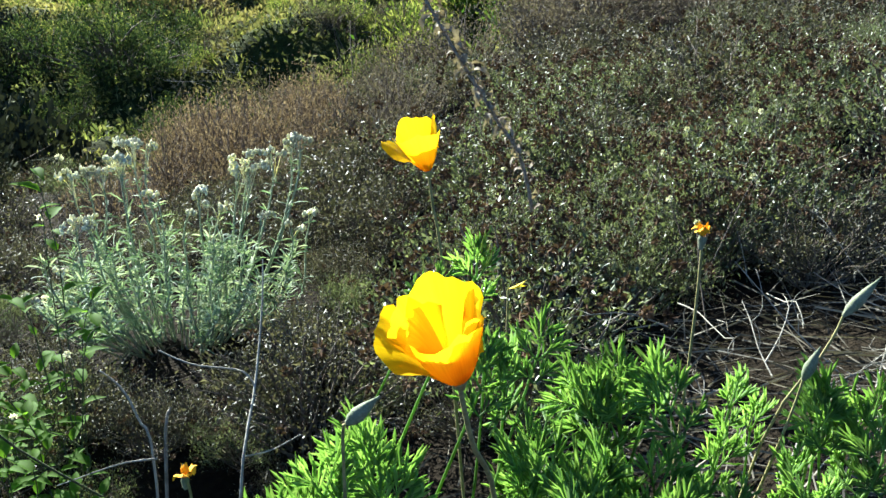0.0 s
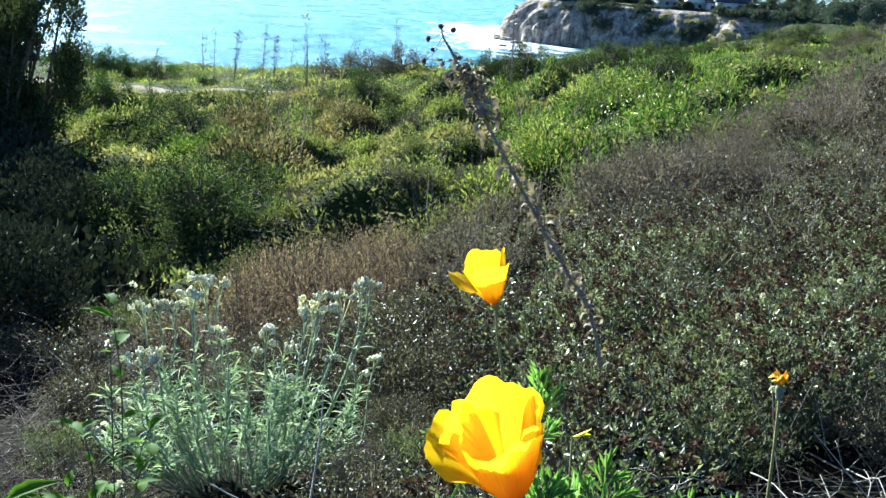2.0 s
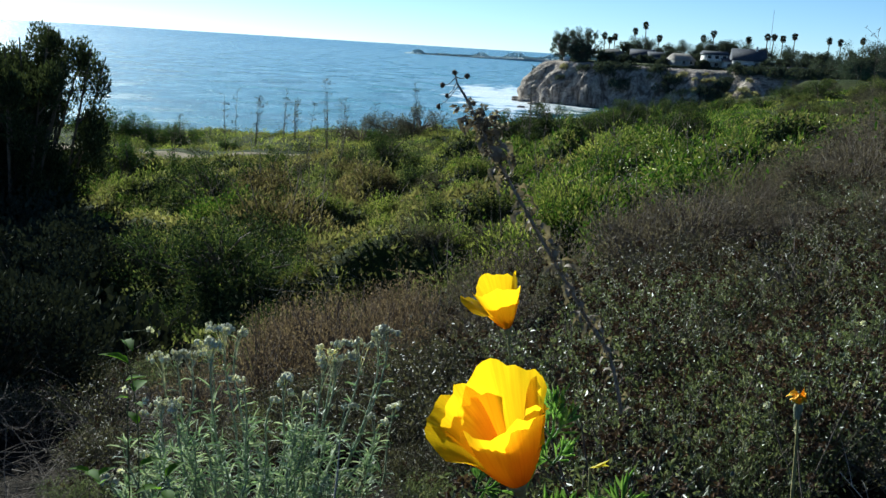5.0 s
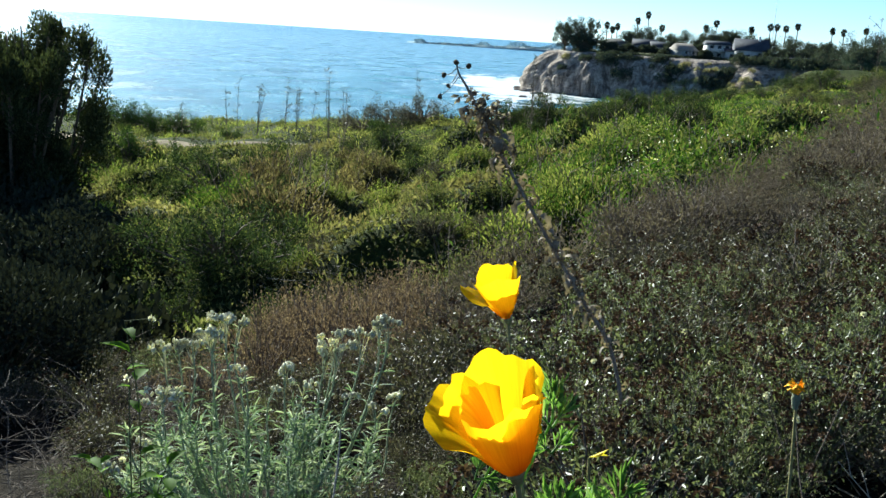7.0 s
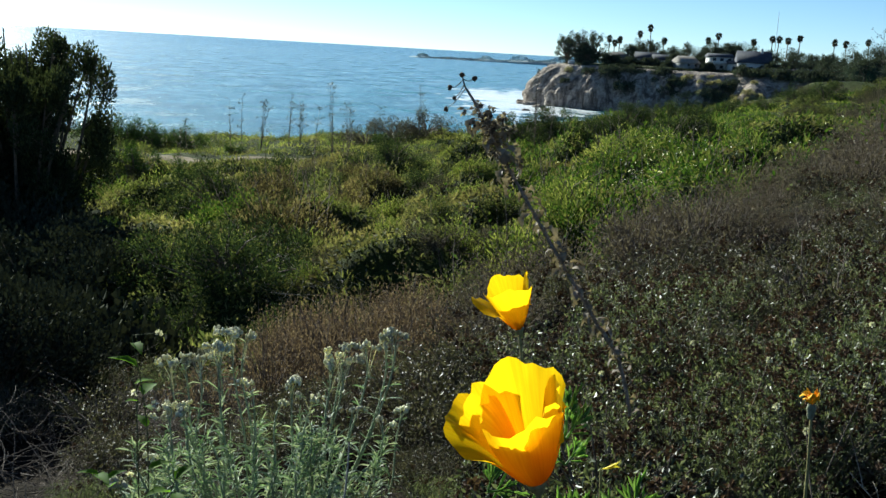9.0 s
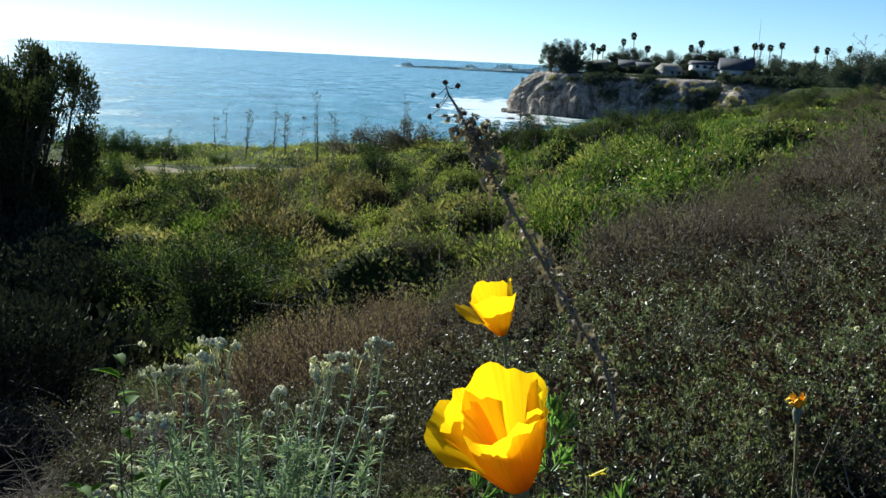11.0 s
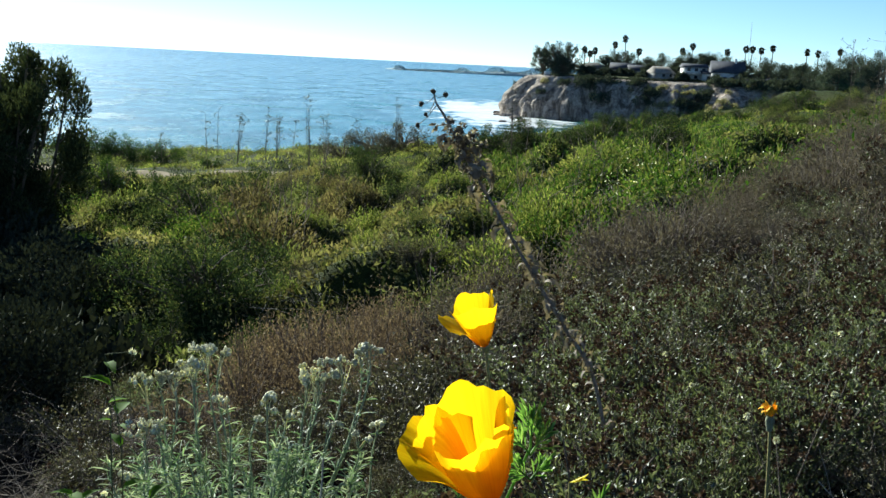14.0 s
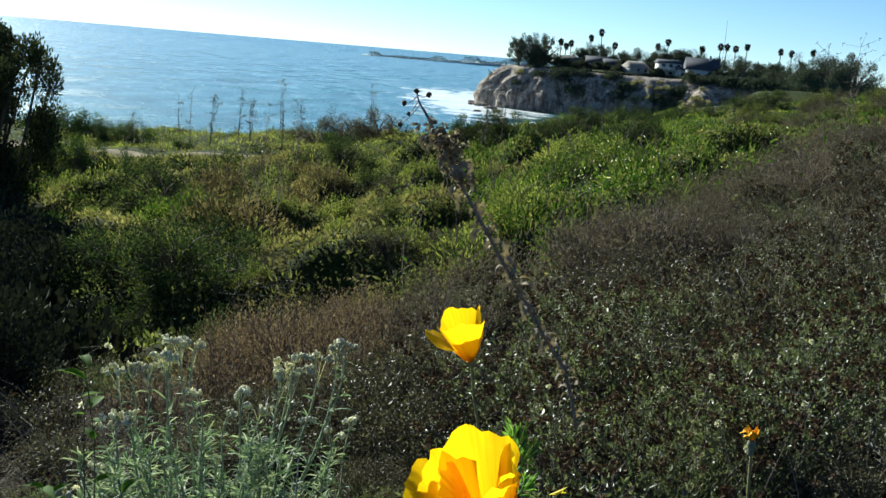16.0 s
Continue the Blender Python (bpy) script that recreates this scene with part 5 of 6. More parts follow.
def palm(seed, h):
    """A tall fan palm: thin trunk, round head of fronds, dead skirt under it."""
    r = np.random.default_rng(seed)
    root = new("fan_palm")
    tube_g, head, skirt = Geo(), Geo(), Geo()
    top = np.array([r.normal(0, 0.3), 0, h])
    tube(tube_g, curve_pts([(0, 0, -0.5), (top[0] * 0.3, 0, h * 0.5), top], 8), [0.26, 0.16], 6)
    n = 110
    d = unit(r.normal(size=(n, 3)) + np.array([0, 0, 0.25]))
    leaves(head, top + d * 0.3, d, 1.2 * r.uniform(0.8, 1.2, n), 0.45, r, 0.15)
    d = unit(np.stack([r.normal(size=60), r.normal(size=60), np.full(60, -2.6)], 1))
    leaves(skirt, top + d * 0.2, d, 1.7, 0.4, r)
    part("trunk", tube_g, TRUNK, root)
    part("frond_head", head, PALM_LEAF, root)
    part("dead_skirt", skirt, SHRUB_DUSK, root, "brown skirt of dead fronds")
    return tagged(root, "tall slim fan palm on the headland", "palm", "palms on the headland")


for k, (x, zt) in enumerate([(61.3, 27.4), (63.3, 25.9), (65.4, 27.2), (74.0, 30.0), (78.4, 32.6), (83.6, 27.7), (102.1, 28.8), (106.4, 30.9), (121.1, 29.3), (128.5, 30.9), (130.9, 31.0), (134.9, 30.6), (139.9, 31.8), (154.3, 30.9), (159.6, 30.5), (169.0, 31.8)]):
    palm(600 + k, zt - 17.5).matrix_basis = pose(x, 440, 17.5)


def house(w, d, h, roof, wall_mat, roof_mat, label, storeys=1, chimney=False, hip=False, balcony=False):
    """Walls with set-in windows, a pitched roof with eaves, and a chimney."""
    root = new("house")
    part("wall", box(Geo(), (-w / 2, 0, -1.0), (w / 2, d, h)), wall_mat, root)
    e, rg = 0.5, Geo()
    hx = w / 2 + e
    ridge = w * 0.2 if hip else w / 2 + e
    v = [(-hx, -e, h), (hx, -e, h), (hx, d + e, h), (-hx, d + e, h), (-ridge, d / 2, h + roof), (ridge, d / 2, h + roof), (-hx, -e, h - 0.2), (hx, -e, h - 0.2), (hx, d + e, h - 0.2), (-hx, d + e, h - 0.2)]
    rg.add(v, [(0, 1, 5, 4), (2, 3, 4, 5), (6, 7, 1, 0), (7, 8, 2, 1), (8, 9, 3, 2), (9, 6, 0, 3), (9, 8, 7, 6)])
    rg.f.append(np.array([(1, 2, 5), (3, 0, 4)]))
    part("roof", rg, roof_mat, root)
    n = max(2, int(w / 2.6))
    for s in range(storeys):
        for k in range(n):
            x, z = -w / 2 + (k + 0.5) * w / n, 0.9 + s * 2.8
            win = part("window", box(Geo(), (x - 0.75, -0.06, z), (x + 0.75, 0.02, z + 1.3)), STUCCO, root, "white window frame")
            part("pane", box(Geo(), (x - 0.64, -0.09, z + 0.1), (x + 0.64, -0.064, z + 1.2)), PANE, win)
    if chimney:
        part("chimney", box(Geo(), (w * 0.2, d * 0.4, h), (w * 0.2 + 0.8, d * 0.4 + 0.8, h + roof + 1.0)), wall_mat, root)
    if balcony:
        part("balcony", box(Geo(), (-w / 2, -1.6, 2.6), (w / 2, -0.1, 2.8)), STUCCO, root)
        part("railing", box(Geo(), (-w / 2, -1.6, 2.8), (w / 2, -1.5, 3.7)), STUCCO, root)
    return tagged(root, label, "house", "houses on the headland")


for args, kw, x, y, z, turn in [
        ((11.0, 9, 2.6, 2.4, GREY_WALL, ROOF_PALE, "low grey house with a pale roof on the headland"), dict(hip=True), 63.5, 424, 17.0, 0),
        ((9, 8, 3.0, 2.4, GREY_WALL, ROOF_DARK, "grey house with a dark roof on the headland"), dict(), 73.5, 417, 17.0, -8),
        ((8, 8, 2.8, 2.0, GREY_WALL, ROOF_DARK, "small grey house with a dark roof"), dict(), 80.5, 414, 17.0, 5),
        ((7.0, 8, 2.2, 2.6, GREY_WALL, ROOF_LIGHT, "low house with a pale gabled roof"), dict(), 87.3, 398, 16.8, 28),
        ((8.5, 8, 5.4, 1.2, STUCCO, ROOF_DARK, "white two-storey house with a balcony"), dict(storeys=2, balcony=True), 98.0, 397, 16.6, 0),
        ((6.5, 8, 3.2, 1.0, STUCCO, ROOF_DARK, "white low house beside the cliff"), dict(), 103.2, 392, 16.6, 0),
        ((11.5, 9, 3.6, 4.2, STUCCO, ROOF_DARK, "white house with a steep dark blue roof and chimneys"), dict(chimney=True), 107.5, 386, 16.8, -6),
        ((12, 8, 2.4, 1.2, GREY_WALL, ROOF_DARK, "low grey-blue house behind the bluff"), dict(), 127, 382, 15.6, -10),
        ((13, 8, 2.2, 1.0, GREY_WALL, ROOF_BROWN, "long low brown-roofed house"), dict(), 116, 378, 15.6, 0)]:
    house(*args, **kw).matrix_basis = pose(x, y, z, 0, 0, turn)

white_wall = part("garden_wall", box(Geo(), (-1.2, -0.3, 0), (1.2, 0.3, 1.7)), STUCCO)
white_wall.matrix_basis = pose(42.6, 407, 15.9)
tagged(white_wall, "small white wall at the cliff edge", "wall")
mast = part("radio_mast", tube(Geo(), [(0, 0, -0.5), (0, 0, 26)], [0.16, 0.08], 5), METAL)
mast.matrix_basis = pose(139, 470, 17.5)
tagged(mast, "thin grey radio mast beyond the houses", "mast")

cliff_bush = kinds(*[bush("cliff_bush", 700 + k, 3.0, 2.8, 22, 40, 0.6, PALE_BUSH if k % 2 else HAZED_LEAF, "pale scrub on the cliff" if k % 2 else "dark scrub on the cliff", "scrub on the cliff") for k in range(4)])
r = np.random.default_rng(77)
spots = slope[(slope[:, -1, 0] > 46) & (slope[:, -1, 0] < 132) & (slope[:, -1, 1] > 340)]
for k in range(330):
    row = spots[r.integers(0, len(spots))]
    s = smooth(66, 104, row[-1, 0])
    v = 1 - r.uniform() ** (1.6 - 0.9 * s) * (0.45 + 0.5 * s)
    if r.uniform() > 0.10 + 0.9 * s:
        continue
    p = row[int(v * 32)]
    size = r.uniform(0.45, 1.35)
    ob = cliff_bush["kinds"][(1 if r.uniform() < 0.3 + 0.62 * s else 0) + 2 * (k % 2)]
    m = Matrix.Translation((p[0], p[1] - 0.5, p[2] - 1.0)) @ Matrix.Rotation(k, 4, "Z") @ Matrix.Diagonal((size, size, size, 1))
    if ob not in cliff_bush["used"]:
        cliff_bush["used"].append(ob)
        ob.matrix_basis = m
    else:
        copy_thing(ob, m)
for k in range(75):
    p = spots[r.integers(0, len(spots))][-1]
    size = r.uniform(0.3, 0.75)
    copy_thing(cliff_bush["kinds"][2 * (k % 2)], Matrix.Translation((p[0] + r.uniform(-1, 1), p[1] + r.uniform(-1.0, 3.0), p[2] - 0.5)) @ Matrix.Rotation(k, 4, "Z") @ Matrix.Diagonal((size * 1.3, size * 1.3, size * 0.7, 1)))
for k in range(70):
    x = r.uniform(100, 150)
    y = np.interp(x, [100, 128, 150], [380, 352, 300]) + r.uniform(-3, 14)
    size = r.uniform(0.5, 1.2)
    copy_thing(cliff_bush["kinds"][(k % 4 == 1) + 2 * (k % 2)], Matrix.Translation((x, y, 15.2)) @ Matrix.Rotation(k, 4, "Z") @ Matrix.Diagonal((size, size, size, 1)))
for x, y, z, size in [(33.5, 412, 5.0, 1.0), (31.5, 410, 2.2, 0.9), (36, 411, 9.5, 0.9)]:
    copy_thing(cliff_bush["kinds"][0], Matrix.Translation((x, y, z)) @ Matrix.Diagonal((size, size, size, 1)))

# rocks in the surf
for k, (x, y, w) in enumerate([(27, 396, 3.0), (24, 402, 2.2), (29, 380, 2.6), (22.5, 352, 1.5), (30, 360, 2.0), (25, 420, 2.0)]):
    ob = part("shore_rock", blob(Geo(), (0, 0, 0), w, np.random.default_rng(k), 0.3, 6, 9, 0.4), CLIFF)
    ob.matrix_basis = pose(x, y, 0.0, 0, 0, k * 40)
    tagged(ob, "low dark rock awash at the cliff foot", "rock", "rocks in the surf")


def far_point():
    """A low wooded point on the far side of the bay."""
    land, wood = Geo(), Geo()
    r = np.random.default_rng(91)
    x = np.linspace(-130, 1100, 160)
    hgt = 5 * smooth(-60, 240, x) + 1.5 + 1.2 * wave_noise(x, x * 0, 92, 0.03)
    y = np.interp(x, [-130, 300, 1100], [2600, 2450, 2000])
    prof = [(0, -1), (4, 0.7), (30, 1.0), (400, 1.2)]
    m = len(prof)
    V = np.array([[(x[i], y[i] + dy, hgt[i] * fz if fz > 0 else -1.0) for dy, fz in prof] for i in range(len(x))])
    i, j = np.meshgrid(np.arange(len(x) - 1), np.arange(m - 1), indexing="ij")
    i, j = i.ravel(), j.ravel()
    land.add(V.reshape(-1, 3), np.stack([i * m + j, (i + 1) * m + j, (i + 1) * m + j + 1, i * m + j + 1], 1))
    n = 9000
    tx = r.uniform(-110, 900, n)
    clump = wave_noise(tx, tx * 0, 93, 0.06)
    ty = np.interp(tx, [-130, 300, 1100], [2600, 2450, 2000]) + r.uniform(5, 40, n)
    tz = np.interp(tx, x, hgt) + r.uniform(0, 1, n) * np.clip(2.5 + 16 * clump + 7 * smooth(20, 220, tx), 1.0, 13)
    leaves(wood, np.stack([tx, ty, tz], 1), r.normal(size=(n, 3)), r.uniform(1.5, 4, n), 2.4, r)
    return land, wood


land, wood = far_point()
pt = tagged(part("far_point", land, HAZED_COAST, smooth=True), "low wooded point across the bay, haze in its pale blue colour", "coast", kind="structure")
part("far_woods", wood, HAZED_COAST, pt, "line of far trees, haze in their pale blue colour")
buoy = part("buoy", blob(Geo(), (0, 0, 0.4), 0.9, np.random.default_rng(3), 0.2, 5, 8, 0.9), ROOF_DARK)
buoy.matrix_basis = pose(-10.2, 212, 0)
tagged(buoy, "small dark float on the water", "buoy")


# ---- the poppies ----
def petal(length, spread, open_r, flare, tip_round, seed, curl=0.0, twist=0.0, fold=0.0, swell=0.65):
    """One petal of a cup: a patch that leaves the throat, swells, and rolls out at the rim. Returns points and uv."""
    r = np.random.default_rng(seed)
    nu, nv = 15, 15
    u, v = np.meshgrid(np.linspace(-1, 1, nu), np.linspace(0, 1, nv), indexing="ij")
    ph = r.uniform(0, 6.28, 4)
    w = np.clip(0.5 + 0.9 * v ** 0.6 - 0.35 * v ** 4, 0, 1)
    h = length * (v - tip_round * u ** 2 * v ** 2.2) + 0.0017 * np.sin(6 * u + ph[0]) * v ** 3 + 0.0007 * np.sin(17 * u + ph[3]) * v ** 5
    rad = open_r * (0.12 + 0.88 * v ** swell) + flare * v ** 3.2
    rad = rad + 0.0009 * np.sin(5.0 * u + ph[1]) * v ** 2 + 0.0007 * np.sin(13 * u + ph[2]) * v ** 6 - fold * np.abs(u) ** 2 * v
    h = h - curl * v ** 5
    a = u * spread * w + twist * v
    p = np.stack([rad * np.cos(a), rad * np.sin(a), h], -1).reshape(-1, 3)
    i, j = np.meshgrid(np.arange(nu - 1), np.arange(nv - 1), indexing="ij")
    i, j = i.ravel(), j.ravel()
    f = np.stack([i * nv + j, (i + 1) * nv + j, (i + 1) * nv + j + 1, i * nv + j + 1], 1)
    return Geo().add(p, f), np.stack([(u + 1) / 2, v], -1).reshape(-1, 2)


def poppy(base, axis, spin, petals, stem_pts, label, inner=True):
    """A poppy: petals round an orange throat on a rim, a tuft of stamens, and a long bare stem."""
    root = new("california_poppy")
    root.matrix_basis = Matrix.Translation((stem_pts[-1][0], stem_pts[-1][1], stem_pts[-1][2]))
    off = np.array(stem_pts[-1])
    part("stem", tube(Geo(), curve_pts(np.array(stem_pts) - off, 22), [0.0012, 0.0017], 7), POPPY_STEM, root, smooth=True)
    az = Vector(axis).normalized()
    ay = az.cross(Vector((1, 0, 0))).normalized()
    ax = ay.cross(az)
    q = Matrix((ax, ay, az)).transposed().to_4x4()
    m = Matrix.Translation(Vector(base) - Vector(off)) @ q @ Matrix.Rotation(spin, 4, "Z")
    cup = part("receptacle", tube(Geo(), [(0, 0, -0.006), (0, 0, -0.002), (0, 0, 0.0005), (0, 0, 0.0015)], [0.002, 0.0034, 0.0046, 0.002], 10), POPPY_STEM, root, smooth=True)
    cup.matrix_basis = m
    for k, kw in enumerate(petals):
        kw = dict(kw)
        ang = kw.pop("at")
        g, uv = petal(seed=900 + k, **kw)
        ob = part("petal", g, PETAL, cup, smooth=True, uv=uv)
        ob.matrix_basis = Matrix.Rotation(radians(ang), 4, "Z")
    r = np.random.default_rng(17)
    sg = Geo()
    for k in range(22):
        a, t = r.uniform(0, 6.28), r.uniform(0.001, 0.005)
        tip = np.array([t * math.cos(a) * 1.6, t * math.sin(a) * 1.6, r.uniform(0.010, 0.017)])
        tube(sg, [(t * 0.4 * math.cos(a), t * 0.4 * math.sin(a), 0), tip * 0.6, tip], [0.0003, 0.0007], 4)
    part("stamen_tuft", sg, STAMEN, cup)
    return tagged(root, label, "poppy", "yellow poppies")


BIG = [dict(at=84, length=0.0445, spread=1.0, open_r=0.0205, flare=0.0010, tip_round=0.20, swell=0.62),
       dict(at=12, length=0.0435, spread=0.85, open_r=0.0180, flare=0.0, tip_round=0.36, swell=0.55),
       dict(at=188, length=0.0385, spread=0.92, open_r=0.0208, flare=0.0075, tip_round=0.16, swell=0.66),
       dict(at=290, length=0.0405, spread=1.2, open_r=0.0198, flare=-0.002, tip_round=0.08, swell=0.6),
       dict(at=140, length=0.0400, spread=0.80, open_r=0.0200, flare=0.002, tip_round=0.25, swell=0.66),
       dict(at=322, length=0.0425, spread=0.85, open_r=0.0100, flare=0.004, tip_round=0.16, curl=0.003, fold=-0.005),
       dict(at=160, length=0.0415, spread=0.75, open_r=0.0090, flare=0.005, tip_round=0.18, curl=0.003, fold=-0.004)]
poppy((0.0350, 0.385, 17.8326), (-0.29, -0.30, 0.908), 0.0, BIG, [(0.0350, 0.385, 17.8326), (0.044, 0.393, 17.795), (0.066, 0.43, 17.72), (0.10, 0.52, 17.45), (0.11, 0.58, float(ground_z(0.11, 0.58)) - 0.02)],
      "open yellow poppy, cupped petals with orange throat")
SMALL = [dict(at=105, length=0.0450, spread=1.05, open_r=0.0210, flare=0.001, tip_round=0.22, swell=0.7),
         dict(at=8, length=0.0500, spread=0.85, open_r=0.0185, flare=0.000, tip_round=0.50, swell=0.7),
         dict(at=188, length=0.0380, spread=0.90, open_r=0.0235, flare=0.0100, tip_round=0.38, swell=0.75),
         dict(at=262, length=0.0430, spread=1.20, open_r=0.0225, flare=0.001, tip_round=0.08, swell=0.7)]
poppy((0.0590, 0.862, 17.7665), (-0.30, -0.10, 0.945), 0.0, SMALL, [(0.0590, 0.862, 17.7665), (0.064, 0.86, 17.735), (0.076, 0.855, 17.67), (0.11, 0.83, 17.4), (0.14, 0.8, float(ground_z(0.14, 0.8)) - 0.02)],
      "yellow poppy with flared petals seen from the side")


def withered(base, stem_pts, seed, label):
    """A poppy past its bloom: a shrivelled orange tuft on a bare stem."""
    r = np.random.default_rng(seed)
    root = new("withered_poppy")
    root.matrix_basis = Matrix.Translation(stem_pts[-1])
    off = np.array(stem_pts[-1])
    part("stem", tube(Geo(), curve_pts(np.array(stem_pts) - off, 16), [0.0011, 0.0015], 6), POPPY_STEM, root, smooth=True)
    b = np.array(base) - off
    part("receptacle", tube(Geo(), [b - (0, 0, 0.012), b - (0, 0, 0.004), b], [0.0022, 0.0038, 0.003], 7), POD, root, smooth=True)
    for k in range(5):
        g, uv = petal(0.011 * r.uniform(0.7, 1.3), 0.9, 0.006, 0.003 * r.uniform(-1, 2), 0.5, seed + k, curl=0.003, twist=0.6)
        ob = part("shrivelled_petal", g, PETAL_DRY, root, smooth=True, uv=uv)
        ob.matrix_basis = Matrix.Translation(b) @ Matrix.Rotation(k * 1.3, 4, "Z") @ Matrix.Rotation(r.normal(0, 0.3), 4, "X")
    return tagged(root, label, "poppy", "withered poppies")


def gz(x, y):
    return float(ground_z(x, y))


withered((0.280, 0.762, 17.748), [(0.280, 0.762, 17.748), (0.285, 0.765, 17.68), (0.286, 0.76, 17.55), (0.275, 0.72, gz(0.275, 0.72) - 0.02)], 31, "withered poppy, shrivelled orange tuft on a bare stem")
withered((-0.149, 0.75, 17.523), [(-0.149, 0.75, 17.523), (-0.143, 0.745, 17.50), (-0.12, 0.72, 17.35), (-0.09, 0.7, gz(-0.09, 0.7) - 0.02)], 37, "withered poppy, small orange remnant near the soil")


def pod(base, tip, stem_pts, label):
    """A long pointed poppy seed pod or bud."""
    root = new("poppy_pod")
    root.matrix_basis = Matrix.Translation(stem_pts[-1])
    off = np.array(stem_pts[-1])
    part("stem", tube(Geo(), curve_pts(np.array(stem_pts) - off, 12), [0.0012, 0.0016], 6), POPPY_STEM, root, smooth=True)
    a, b = np.array(base) - off, np.array(tip) - off
    part("pod", tube(Geo(), [a + (b - a) * t for t in (0, 0.15, 0.35, 0.6, 0.85, 1.0)], [0.0018, 0.0046, 0.0058, 0.0042, 0.0016, 0.0003], 9), POD, root, smooth=True)
    return tagged(root, label, "seed pod", "poppy pods")


pod((-0.012, 0.60, 17.672), (0.010, 0.60, 17.694), [(-0.012, 0.60, 17.672), (-0.014, 0.605, 17.64), (0.0, 0.63, 17.4), (0.03, 0.66, gz(0.03, 0.66) - 0.02)], "grey-green pointed poppy bud among leaves")
pod((0.438, 0.80, 17.655), (0.466, 0.80, 17.695), [(0.438, 0.80, 17.655), (0.428, 0.80, 17.62), (0.38, 0.8, 17.5), (0.33, 0.78, gz(0.33, 0.78) - 0.02)], "grey-green pointed poppy pod on a leaning stem")
pod((0.402, 0.78, 17.60), (0.412, 0.78, 17.635), [(0.402, 0.78, 17.60), (0.395, 0.78, 17.55), (0.36, 0.77, 17.4), (0.32, 0.76, gz(0.32, 0.76) - 0.02)], "plump green poppy bud on a leaning stem")


def fern_leaf(seed):
    """A finely cut poppy leaf 0.45 m tall from root to tip: long stalk, three fans of narrow lobes. Its tip is the origin."""
    r = np.random.default_rng(seed)
    g = Geo()
    bend = r.uniform(-0.03, 0.03, 2)
    foot = np.array([bend[0] * 2.5, bend[1] * 2.5, -0.47])
    neck = np.array([0, 0, -0.055])
    tube(g, curve_pts([foot, np.array([bend[0], bend[1], -0.2]), neck], 8), [0.0016, 0.0010], 5)
    nrm = unit(np.array([r.normal(0, 0.4), -1.0, r.uniform(0.1, 0.9)]))
    side = unit(np.cross(nrm, [0, 0, 1.0]))
    up = np.cross(side, nrm)
    for t, (ang, size, start) in enumerate([(0.0, 1.0, 0.0), (0.7, 0.85, -0.006), (-0.7, 0.85, -0.006), (0.8, 0.7, -0.026), (-0.8, 0.7, -0.026)]):
        ang += r.normal(0, 0.12)
        d0 = up * math.cos(ang) + side * math.sin(ang)
        p0 = neck + up * start
        p1 = p0 + d0 * 0.019 * size
        tube(g, [p0, p1], [0.0010, 0.0007], 4)
        n = 12
        fan = np.linspace(-0.85, 0.85, n) + r.normal(0, 0.06, n) + ang
        ln = 0.029 * size * (1 - 0.35 * np.abs(np.linspace(-1, 1, n))) * r.uniform(0.75, 1.15, n)
        d = np.cos(fan)[:, None] * up + np.sin(fan)[:, None] * side + r.normal(0, 0.12, (n, 3))
        st = p0 + (p1 - p0) * r.uniform(0.35, 1.0, (n, 1))
        leaves(g, st, d, ln, 0.0025 * r.uniform(0.8, 1.2, n), r, 0.2, normal=np.tile(nrm, (n, 1)) + r.normal(0, 0.2, (n, 3)), belly=0.66)
        leaves(g, st + d * ln[:, None] * 0.45, d + side * r.normal(0, 0.5, (n, 1)), ln * 0.6, 0.0023, r, 0.2, normal=np.tile(nrm, (n, 1)), belly=0.66)
    return g.mesh("leaf", POPPY_LEAF)


FERN = [fern_leaf(800 + k) for k in range(8)]
r = np.random.default_rng(44)
